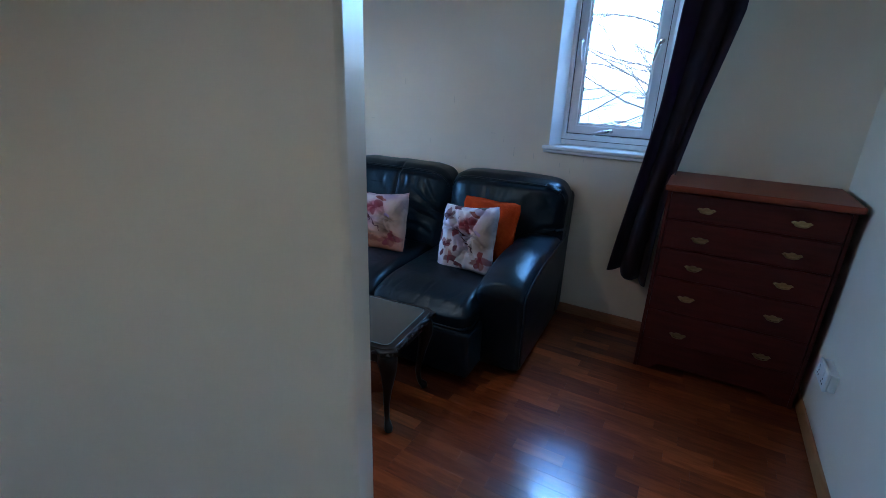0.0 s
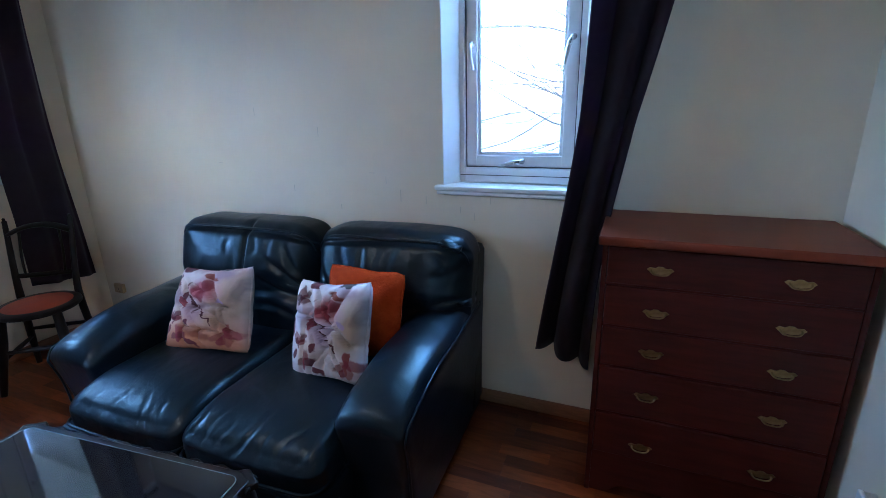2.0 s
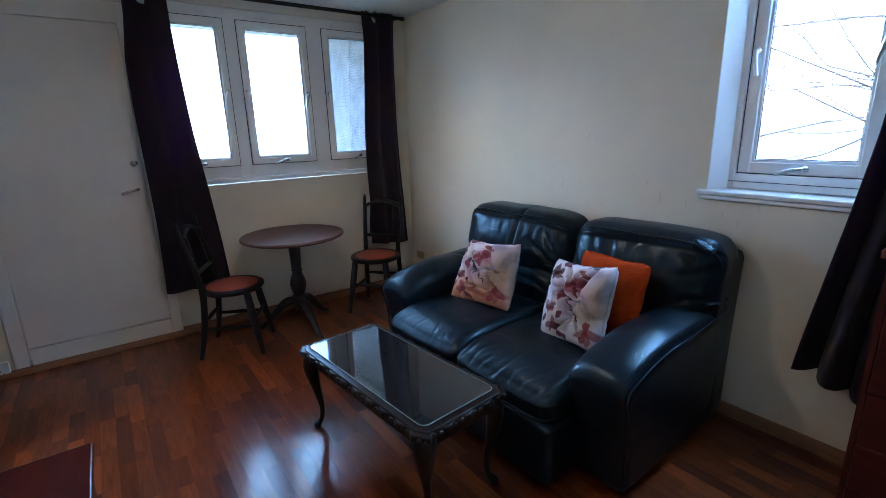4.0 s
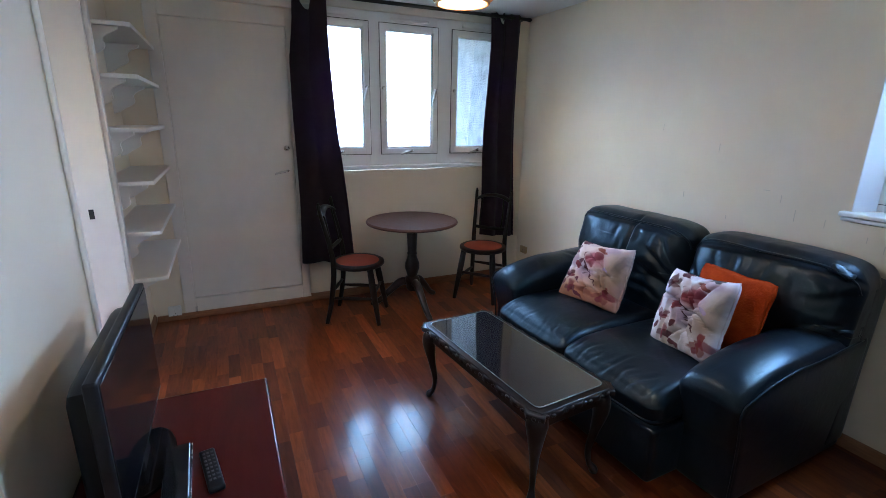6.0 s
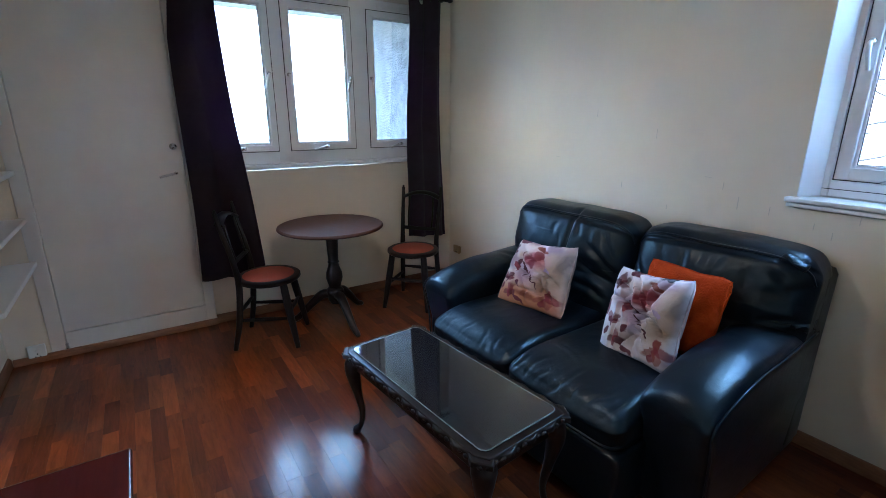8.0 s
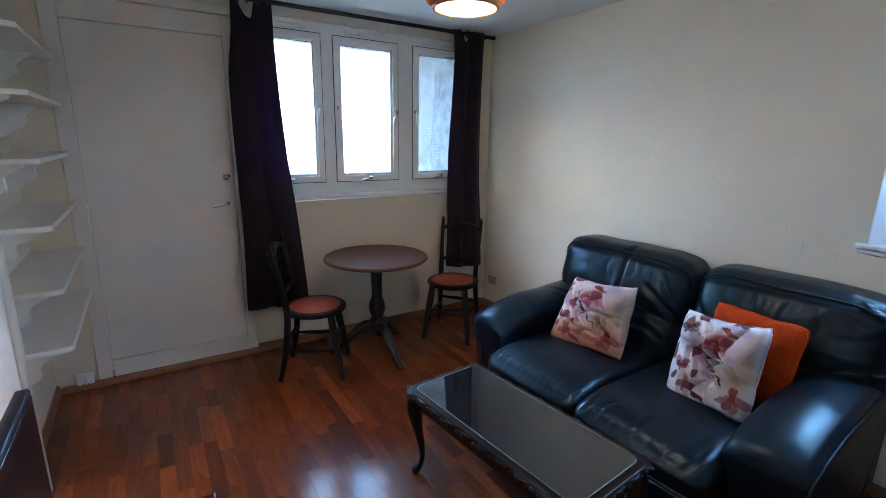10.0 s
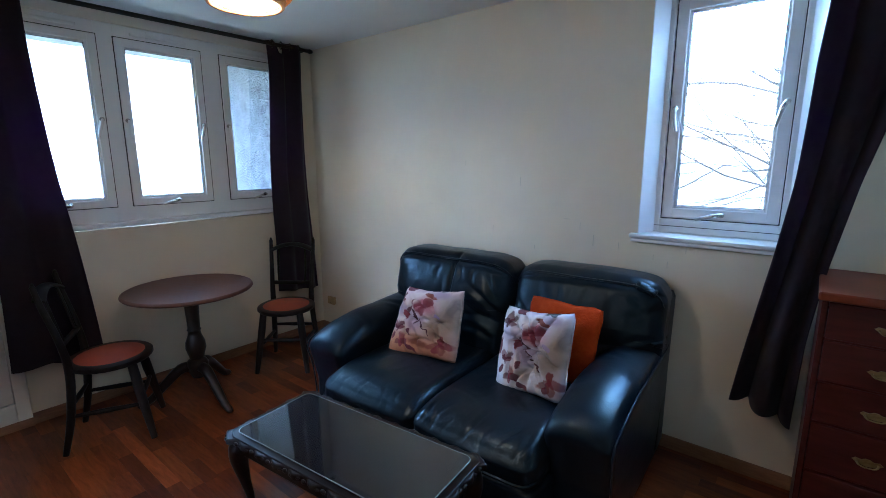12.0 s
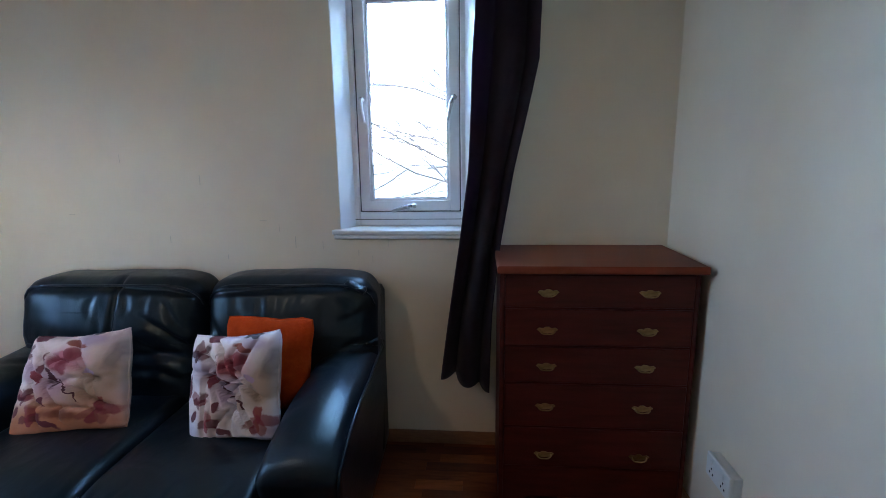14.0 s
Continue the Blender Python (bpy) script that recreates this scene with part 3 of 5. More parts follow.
bm = bmesh.new()
for x in (fx0 + 0.036, fx1 - 0.040):
    box(bm, x, -0.0012, fz0 + 0.03, x + 0.004, 0.002, fz1 - 0.02)
box(bm, fx0 + 0.04, -0.0012, fz0 + 0.034, fx1 - 0.04, 0.0022, fz0 + 0.037)
part("frame_joint", bm, M_SEAL, win, "fine dark joint line in the frame")
bm = bmesh.new()
box(bm, SX0 - 0.035, YS - 0.035, SZ0 - 0.002, SX1 + 0.035, YS + 0.004, SZ0 + 0.02, 0.006)
box(bm, SX0 - 0.028, YS - 0.022, SZ0 - 0.024, SX1 + 0.028, YS + 0.003, SZ0 - 0.006, 0.004)
box(bm, SX0 + 0.002, YS + 0.003, SZ0 - 0.028, SX1 - 0.002, YS + 0.18, SZ0 + 0.02, 0.003)
sill = part("window_sill", bm, M_PVC, win, "white painted window board")
sill.location.y = -(YS + 0.10)
bm = bmesh.new()
for x0, sg in ((SX0, 1), (SX1, -1)):
    slab(bm, [(x0 - 0.001 * sg, YS + 0.001), (x0 + 0.004 * sg, YS + 0.001), (x0 + 0.052 * sg, YS + 0.0985), (x0 - 0.001 * sg, YS + 0.0985)], SZ0 + 0.021, SZ1 - 0.001)
box(bm, SX0 + 0.005, YS + 0.002, SZ1 - 0.005, SX1 - 0.005, YS + 0.097, SZ1 - 0.0015)
rev = part("reveal_lining", bm, M_PVC, win, "white painted reveal")
rev.location.y = -(YS + 0.10)

# long window of three lights; its own x runs along the wall
win = thing("window_2", pose(XL - 0.04, 0, 0, 0, 0, 90), "white painted three-light casement window over the table", "window", kind="structure")
bm = bmesh.new()
SASHES = ((1.07, 1.585), (1.678, 2.192), (2.325, 2.84))
cuts = (WY0 + 0.002, 1.075, 1.58, 1.683, 2.187, 2.33, 2.835, WY1 - 0.002)
for a, b in zip(cuts[::2], cuts[1::2]):
    box(bm, a, -0.03, WZ0 + 0.002, b, 0.07, WZ1 - 0.002, 0.004)
for a, b in zip(cuts[1::2], cuts[2::2]):
    box(bm, a - 0.002, -0.028, WZ0 + 0.002, b + 0.002, 0.07, 1.242, 0.003)
    box(bm, a - 0.002, -0.028, 2.254, b + 0.002, 0.07, WZ1 - 0.002, 0.003)
part("window_frame", bm, M_PVC, win)
for k, (a, b) in enumerate(SASHES):
    s = sash(win, a, 1.235, b, 2.262, 0.046, 0.03, ((1,), (-1, 1), (-1,))[k], True)
    s.location.y = -0.012
    part("trickle_vent", boxed(a + 0.09, -0.046, 2.285, b - 0.09, -0.03, 2.305, 0.004), M_PVC, win, "white trickle vent")
part("window_sill", boxed(WY0 - 0.02, -0.075, WZ0 - 0.03, WY1 + 0.02, 0.06, WZ0 + 0.002, 0.006), M_PVC, win, "white painted window board")
part("head_board", boxed(WY0 - 0.005, -0.052, WZ1 - 0.004, WY1 + 0.005, -0.03, 2.408, 0.004), M_GLOSS, win, "white painted head board")

# balcony door
door = thing("door_1", pose(XL, 0, 0, 0, 0, 90), "flush white painted balcony door, shut, in a painted frame", "door", kind="structure")
bm = bmesh.new()
box(bm, DY0 + 0.002, -0.012, 0.0, 0.142, 0.1, 2.288, 0.003)
box(bm, 0.953, -0.012, 0.0, DY1 - 0.002, 0.1, 2.288, 0.003)
box(bm, 0.142, -0.010, 2.168, 0.953, 0.1, 2.288, 0.003)
box(bm, DY0 - 0.03, -0.03, 2.29, DY1 + 0.02, -0.001, 2.345, 0.008)
box(bm, 0.07, 0.055, 0.0, 1.01, 0.1, 2.2)
part("door_frame", bm, M_GLOSS, door, "white painted door frame")
# unseen board, added to block daylight leaking in round the frame
part("leak_board", boxed(DY0 - 0.06, 0.243, -0.1, DY1 + 0.004, 0.27, DZ1 + 0.06), M_GLOSS, door, "unseen board outside that stops daylight leaking round the balcony door")
part("threshold_board", boxed(0.142, -0.006, 0.0, 0.953, 0.09, 0.152, 0.004), M_GLOSS, door, "white painted bottom board")
leaf = part("door_leaf", boxed(0.1435, 0.003, 0.157, 0.9515, 0.05, 2.1665, 0.003), M_GLOSS, door, "flush white painted door leaf")
lock = part("lock_cover", lathe(bmesh.new(), [(0, 0), (0.022, 0), (0.022, 0.008), (0.014, 0.014), (0, 0.016)], 16), M_CHROME, leaf, "round steel lock cover")
lock.matrix_local = pose(0.905, 0.004, 1.29, 90, 0, 0)
part("door_handle", sweep(bmesh.new(), smoothline([(0.90, 0.004, 1.12), (0.90, -0.045, 1.12), (0.87, -0.052, 1.115), (0.80, -0.05, 1.10)], 5), 0.009, 8), M_CHROME, leaf, "steel lever handle")
part("hinge", boxed(0.135, -0.018, 0.03, 0.152, -0.004, 0.085, 0.002), M_CHROME, door)

# ---- hall door, standing ajar ----
def lever_set(parent, x, y, z, out):
    bp_ = part("back_plate", boxed(x - 0.021, y, z - 0.085, x + 0.021, y + 0.006 * out, z + 0.07, 0.002), M_BRASS, parent, "worn brass back plate")
    part("lever", sweep(bmesh.new(), smoothline([(x, y, z), (x, y + 0.045 * out, z), (x - 0.03, y + 0.052 * out, z), (x - 0.105, y + 0.048 * out, z - 0.008)], 5), lerp_list([0.009, 0.008, 0.008, 0.0095], 16), 10), M_BRASS, bp_, "brass lever")


ajar = math.degrees(math.atan2(0.234 + 0.06, 0.70))
door = thing("door_2", pose(HX0 + 0.006, YT + 0.004, 0, 0, 0, ajar), "flush cream painted room door standing ajar with brass lever", "door", kind="structure")
leaf = part("door_leaf", boxed(0.0, 0.0, 0.008, 0.740, 0.036, 1.985, 0.003), M_DOOR, door)
lever_set(leaf, 0.685, 0.0, 0.99, -1)
lever_set(leaf, 0.685, 0.036, 0.99, 1)
bm = bmesh.new()
for x0, x1 in ((HX0 - 0.055, HX0 - 0.002), (HX1 + 0.002, HX1 + 0.055)):
    box(bm, x0, YT - 0.001, 0, x1, YT + 0.016, DH + 0.055, 0.004)
    box(bm, x0, YT - 0.136, 0, x1, YT - 0.119, DH + 0.055, 0.004)
box(bm, HX0 - 0.002, YT - 0.001, DH + 0.002, HX1 + 0.002, YT + 0.015, DH + 0.055, 0.004)
structure("trim", bm, M_GLOSS, "white painted door architrave")

# far doorway lining beside the shelves, with its strike plate
bm = bmesh.new()
box(bm, KX0 - 0.06, YA - 0.16, 0, KX0, -0.075, H - 0.002, 0.003)
box(bm, KX0 - 0.062, -0.077, 0, KX0 - 0.012, -0.055, H - 0.004, 0.005)
lining = structure("trim", bm, M_GLOSS, "white painted door lining and architrave")
part("strike_plate", boxed(KX0 - 0.002, -0.19, 1.01, KX0 + 0.002, -0.168, 1.06), M_BLACK, lining, "dark strike plate")
bm = bmesh.new()
box(bm, KX1 - 0.001, YT - 0.13, 0, KX1 + 0.02, YT + 0.001, 2.3, 0.003)
box(bm, KX1 + 0.019, YT + 0.001, 0, KX1 + 0.06, YT + 0.014, 2.34, 0.004)
structure("trim", bm, M_GLOSS, "white painted door lining")


# ---- curtains ----
def curtain(name, m, edges, zs, folds, amp, label, seed, tie=None, droop=(0.0, 0.3, 0.1)):
    """A hanging cloth: edges gives, for each height in zs, where its two sides lie along x."""
    rnd = random.Random(seed)
    nu, nv = 64, 40
    ph = [rnd.uniform(0, 6.28) for _ in range(6)]
    bm = bmesh.new()
    grid = []
    zz = np.array(zs)
    for j in range(nv + 1):
        t = j / nv
        row = []
        for i in range(nu + 1):
            u = i / nu
            z0 = zz[0] + (zz[-1] - zz[0]) * t
            a = np.interp(-z0, -zz, [e[0] for e in edges])
            b = np.interp(-z0, -zz, [e[1] for e in edges])
            k = amp * (0.55 + 0.6 * t)
            y = k * math.sin(u * folds * 2 * math.pi + ph[0] + 0.8 * t) + 0.4 * k * math.sin(u * folds * 3.7 + ph[1] + 1.5 * t)
            y += 0.006 * noise.noise(Vector((u * 5, t * 7, seed)))
            x = a + (b - a) * u + 0.006 * math.sin(7 * t + ph[2]) + 0.012 * math.sin(u * folds * 2 * math.pi + ph[3])
            z = z0 + (0.006 * math.sin(u * folds * 6.28 + ph[4]) - 0.035 * u * (1 if tie is None else tie)) * t ** 6
            z -= droop[0] * math.exp(-((u - droop[1]) / droop[2]) ** 4) * (1 - t) ** 10
            row.append(bm.verts.new((x, y, z)))
        grid.append(row)
    for j in range(nv):
        for i in range(nu):
            bm.faces.new((grid[j][i], grid[j][i + 1], grid[j + 1][i + 1], grid[j + 1][i]))
    c = thing(name, m, label, "curtain")
    cloth = part("cloth", bm, M_CURTAIN, c, sharp=180)
    sol = cloth.modifiers.new("thickness", "SOLIDIFY")
    sol.thickness, sol.offset = 0.004, 0
    a, b = edges[0]
    for k in range(4):
        ring = [(0.026 * math.cos(t), 0.026 * math.sin(t)) for t in np.linspace(0, 2 * math.pi, 17)]
        x = a + (b - a) * (k + 0.5) / 4
        part("eyelet", sweep(bmesh.new(), [(x + 0.25 * p, p * 0.97, zs[0] - 0.022 + v) for p, v in ring], 0.0045, 6), M_DARK, c, "dark eyelet ring")
    return c


# long window's pair, on one pole along the wall
curtain("curtain", pose(-3.385, 0, 0, 0, 0, 90), [(1.0, 1.24), (0.995, 1.245), (0.965, 1.26), (0.965, 1.29), (0.965, 1.34), (0.955, 1.385)], (2.40, 2.2, 1.93, 1.45, 0.9, 0.385), 2, 0.012, "dark aubergine eyelet curtain bunched beside the long window", 3, droop=(0.13, 0.36, 0.2))
curtain("curtain", pose(-3.385, 0, 0, 0, 0, 90), [(2.63, 2.93), (2.64, 2.92), (2.63, 2.92), (2.61, 2.93), (2.61, 2.96), (2.60, 2.98)], (2.40, 2.2, 1.93, 1.45, 0.9, 0.47), 2, 0.018, "dark aubergine eyelet curtain hanging in the corner", 8, droop=(0.08, 0.30, 0.1))


def rail(name, m, length, label):
    r = thing(name, m, label, "curtain pole")
    part("pole", sweep(bmesh.new(), [(0, 0, 0), (length, 0, 0)], 0.014, 14), M_DARK, r)
    for x in (0.0, length):
        f = part("finial", lathe(bmesh.new(), [(0, 0), (0.014, 0), (0.018, 0.012), (0.016, 0.03), (0.008, 0.042), (0, 0.046)], 14), M_DARK, r)
        f.matrix_local = pose(x, 0, 0, 0, 90 if x else -90, 0)
    for x in (0.06, length - 0.06):
        part("bracket", boxed(x - 0.012, 0.0, -0.02, x + 0.012, 0.12, 0.006, 0.003), M_DARK, r)
    return r


rail("curtain_pole", pose(-3.385, 0.975, 2.378, 0, 0, 90), 2.01, "dark curtain pole across the long window")
rail("curtain_pole", pose(-0.95, YS - 0.125, 2.385), 1.3, "dark curtain pole above the small window")
curtain("curtain", pose(0, YS - 0.14, 0), [(-0.10, 0.17), (-0.11, 0.16), (-0.13, 0.15), (-0.15, 0.05), (-0.185, 0.0), (-0.225, -0.03), (-0.275, -0.045)], (2.36, 2.1, 1.88, 1.43, 1.1, 0.8, 0.45), 2, 0.035, "dark aubergine curtain hanging beside the chest of drawers", 5, tie=2.0)


# ---- shelves in the corner ----
def bracket_outline():
    pts = [(0, 0), (0.185, 0), (0.185, -0.012)]
    for k in range(9):
        a = k / 8
        pts.append((0.172 - 0.105 * a - 0.022 * math.sin(a * math.pi * 2), -0.02 - 0.115 * a))
    return pts + [(0.03, -0.16), (0, -0.17)]


for z in (0.645, 0.908, 1.183, 1.458, 1.722, 1.965):
    sh = thing("wall_shelf", pose(-2.56, YA, z), "short white painted wall shelf on ogee brackets, empty", "shelf", "corner shelves")
    bm = bmesh.new()
    slab(bm, [(0, 0.0), (0, 0.215), (-0.018, 0.245), (-0.93, 0.245), (-0.93, 0.0)], -0.022, 0, 0.004)
    part("board", bm, M_GLOSS, sh)
    for x in (-0.045, -0.72):
        b = part("bracket", slab(bmesh.new(), bracket_outline(), 0, 0.02), M_GLOSS, sh)
        b.matrix_local = pose(x, 0.001, -0.0225) @ Matrix(((0, 0, 1, 0), (1, 0, 0, 0), (0, 1, 0, 0), (0, 0, 0, 1)))

# ---- sockets ----
def outlet(m, w, h, label, deep=0.0, plastic=None):
    plastic = plastic or M_PLASTIC
    s = thing("wall_socket", m, label, "socket")
    if deep:
        part("back_box", boxed(-w / 2 + 0.003, -deep, -h / 2 + 0.003, w / 2 - 0.003, 0, h / 2 - 0.003, 0.003), plastic, s)
    plate = part("plate", boxed(-w / 2, -0.014, -h / 2, w / 2, 0, h / 2, 0.004), plastic, s)
    plate.matrix_local = pose(0, -deep, 0)
    for x in ((-w / 4, w / 4) if w > 0.1 else (0,)):
        part("switch", boxed(x - 0.006, -0.019, 0.012, x + 0.006, -0.013, 0.03, 0.002), plastic, plate)
        for dx, dz in ((0, -0.002), (-0.011, -0.02), (0.011, -0.02)):
            part("slot", boxed(x + dx - 0.003, -0.0150, dz - 0.005, x + dx + 0.003, -0.0135, dz + 0.003), M_BLACK, plate)
    return s


outlet(pose(XR, 2.40, 0.365, 0, 0, -90), 0.16, 0.088, "white double surface socket low on the cream wall", 0.03)
outlet(pose(-3.37, YS, 0.285, 0, 0, 0), 0.092, 0.07, "yellowed beige wall socket in the corner behind the sofa", 0.012, M_OLD)
outlet(pose(XL + 0.012, -0.005, 0.062, 0, 0, 90), 0.09, 0.11, "white surface socket beside the balcony door")


# ---- chest of drawers ----
def chest_of_drawers():
    c = thing("chest_of_drawers", pose(0.363, 2.86, 0), "mahogany veneered chest of five drawers with brass handles", "chest of drawers")
    hw, f, b = 0.38, -0.205, 0.225
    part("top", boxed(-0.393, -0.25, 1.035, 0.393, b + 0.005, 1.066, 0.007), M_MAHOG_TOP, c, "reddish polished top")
    part("side_panel", boxed(-hw, f, 0.0, -hw + 0.018, b, 1.035, 0.002), M_MAHOG, c)
    part("side_panel", boxed(hw - 0.018, f, 0.0, hw, b, 1.035, 0.002), M_MAHOG, c)
    part("back_panel", boxed(-hw + 0.018, b - 0.01, 0.05, hw - 0.018, b - 0.002, 1.03), M_MAHOG, c)
    low = [(-hw + 0.018, 0.0), (-hw + 0.075, 0.0)] + [(-hw + 0.08 + 0.06 * k / 5, 0.045 * math.sin(k / 5 * math.pi / 2)) for k in range(6)]
    low += [(-x, z) for x, z in low[::-1]] + [(hw - 0.018, 0.185), (-hw + 0.018, 0.185)]
    part("plinth", slab(bmesh.new(), low, -0.016, 0, m=pose(0, f + 0.008, 0, 90, 0, 0)), M_MAHOG, c, "plinth cut to shaped bracket feet")
    for z in (0.19, 0.375, 0.57, 0.73, 0.888, 1.028):
        part("rail", boxed(-hw + 0.018, f + 0.004, z - 0.006, hw - 0.018, b - 0.01, z + 0.006), M_MAHOG, c)
    for z0, z1, zh in ((0.893, 1.025, 0.952), (0.735, 0.884, 0.798), (0.575, 0.726, 0.645), (0.38, 0.565, 0.47), (0.195, 0.37, 0.252)):
        d = part("drawer", boxed(-hw + 0.02, f - 0.004, z0, hw - 0.02, f + 0.014, z1, 0.003), M_MAHOG, c)
        for x in (-0.193, 0.193):
            pl = [(-0.036, 0.004), (-0.028, 0.013), (-0.014, 0.010), (-0.006, 0.017), (0.006, 0.017), (0.014, 0.010), (0.028, 0.013), (0.036, 0.004), (0.028, -0.004), (0.018, -0.010), (0.0, -0.014), (-0.018, -0.010), (-0.028, -0.004)]
            h = part("handle", slab(bmesh.new(), pl, 0, 0.003), M_BRASS, d, "brass swan-neck handle")
            h.matrix_local = pose(x, f - 0.004, zh, 90, 0, 0) @ Matrix.Diagonal((1.16, 0.9, 1, 1))
            part("bail", sweep(bmesh.new(), smoothline([(-0.024, 0.003, 0.002), (-0.024, -0.003, 0.010), (-0.013, -0.012, 0.013), (0.013, -0.012, 0.013), (0.024, -0.003, 0.010), (0.024, 0.003, 0.002)], 4), 0.003, 8), M_BRASS, h)
    return c


chest_of_drawers()


# ---- sofa ----
def wrinkle(co, amt, s=9.0, seed=0.0, stretch=(1, 1, 1)):
    v = Vector((co.x * s * stretch[0] + seed, co.y * s * stretch[1], co.z * s * stretch[2]))
    n1 = noise.noise(v)
    n2 = 1 - abs(noise.noise(v * 2.1))
    return amt * (0.5 * n1 + 0.6 * (n2 - 0.75))


def creased(p, q, lines, wide=0.013):
    """Depth at (p, q) of folds, each a slightly wandering line from one point to another that fades at its ends."""
    total = 0.0
    for k, (a, b, c, d, deep) in enumerate(lines):
        ln = math.hypot(c - a, d - b)
        u, v = (c - a) / ln, (d - b) / ln
        t = ((p - a) * u + (q - b) * v) / ln
        if -0.3 < t < 1.3:
            off = abs((p - a) * -v + (q - b) * u + 0.008 * math.sin(5 * t + 2.1 * k))
            fade = math.exp(-((t - 0.4) / 0.5) ** 4)
            total += deep * fade * (math.exp(-(off / wide) ** 2) - 0.55 * math.exp(-((off - 2.2 * wide) / (1.3 * wide)) ** 2))
    return total


def two_seat_sofa():
    s = thing("sofa", pose(-1.40, 2.62, 0, 0, 0, 2.0), "black leather two-seat sofa with padded arms, lightly creased", "sofa")
    part("base", soft(bmesh.new(), (1.24, 1.05, 0.26), 0.018, 40, (0, 0.0, 0), m=pose(0, -0.165, 0.17)), M_LEATHER, s)
    # back frame
    part("back_frame", soft(bmesh.new(), (1.69, 0.2, 0.83), 0.05, 14, (0, 0.01, 0), lambda co: co + Vector((0.02 * math.copysign(1, co.x) * max(0, -co.z), 0.10 * co.z, wrinkle(co, 0.006))), m=pose(0, 0.33, 0.47)), M_LEATHER, s)

    def arm(sgn):
        cx = 0.715 if sgn > 0 else -0.732

        def shape(co):
            z, up = co.z, max(0.0, min(1.0, (co.z + 0.05) / 0.3))
            u = sgn * co.x / 0.1275
            k = max(0.0, min(1.0, (-co.y - 0.10) / 0.36))
            z -= up * (0.034 * u * u if u > 0 else 0.045 * u * u) + up * 0.105 * k * k
            z += 0.03 * up * max(0, co.y / 0.43)
            y = co.y - 0.045 * max(0.0, min(1.0, (-0.2 - co.y) / 0.15)) * max(0.0, min(1.0, (z + 0.05) / 0.2))
            d = 0.003 * noise.noise(Vector((co.x * 5, co.y * 3, sgn)))
            d -= up * creased(co.y, u * 0.12, ((-0.26, -0.12, -0.20, -0.02, 0.003), (0.1, -0.1, 0.02, 0.02, 0.004)))
            return Vector((co.x * (1 + 0.07 * up) + d * 0.4, y, z + d))
        a = part("arm", soft(bmesh.new(), (0.255, 0.88, 0.60), 0.036, 56, (0.012, 0.0, 0.012), shape, m=pose(cx, -0.06, 0.33)), M_LEATHER, s)
        line = [(sgn * 0.122, y, 0.286) for y in (0.36, 0.2, 0.0, -0.15, -0.28, -0.38, -0.415)] + [(sgn * 0.122, -0.432, z) for z in (0.26, 0.2, 0.05, -0.15, -0.26)]
        line = [shape(Vector(q)) + Vector((cx + sgn * 0.006, -0.06 - (0.004 if n > 6 else 0), 0.33 + (0.004 if n < 7 else 0))) for n, q in enumerate(line)]
        part("piping", sweep(bmesh.new(), smoothline(line, 5), 0.005, 6), M_LEATHER, a)
    arm(-1)
    arm(1)

    def seat(x, seed, folds):
        def shape(co):
            y, z = co.y, co.z
            if z > 0:
                up = min(1.0, z / 0.09)
                z -= 0.055 * up * max(0, (-y - 0.18) / 0.22) ** 2
                z += up * (wrinkle(co, 0.004, 5, seed, stretch=(1.2, 0.6, 1)) - 0.28 * creased(co.x, y, folds, 0.009))
            y += wrinkle(co, 0.006, 6, seed + 5)
            return Vector((co.x, y, z))
        c = part("seat_cushion", soft(bmesh.new(), (0.60, 0.80, 0.20), 0.06, 84, (0.0, 0.014, 0.022), shape, m=pose(x, -0.27, 0.355)), M_LEATHER, s)
        part("piping", sweep(bmesh.new(), smoothline([(x - 0.300, -0.52, 0.322), (x - 0.298, -0.62, 0.322), (x - 0.265, -0.683, 0.322), (x - 0.15, -0.696, 0.324), (x, -0.700, 0.325), (x + 0.15, -0.696, 0.324), (x + 0.265, -0.683, 0.322), (x + 0.298, -0.62, 0.322), (x + 0.300, -0.52, 0.322)], 6), 0.006, 8), M_LEATHER, c)
    seat(-0.295, 1.7, ((-0.24, -0.38, -0.23, -0.30, 0.007), (-0.17, -0.39, -0.15, -0.32, 0.005), (-0.05, -0.38, -0.04, -0.28, 0.006), (0.10, -0.39, 0.07, -0.27, 0.006), (0.2, -0.38, 0.16, -0.3, 0.006), (-0.2, -0.1, -0.05, -0.2, 0.004), (0.05, 0.0, 0.2, -0.12, 0.004)))
    seat(0.305, 6.2, ((-0.25, -0.38, -0.22, -0.28, 0.009), (-0.19, -0.39, -0.15, -0.26, 0.010), (-0.12, -0.39, -0.10, -0.31, 0.008), (-0.03, -0.39, 0.03, -0.24, 0.012), (0.05, -0.39, 0.09, -0.28, 0.009), (0.13, -0.38, 0.19, -0.24, 0.011), (0.21, -0.38, 0.25, -0.26, 0.009), (-0.2, -0.15, -0.02, -0.22, 0.005), (0.0, -0.05, 0.18, -0.16, 0.006)))

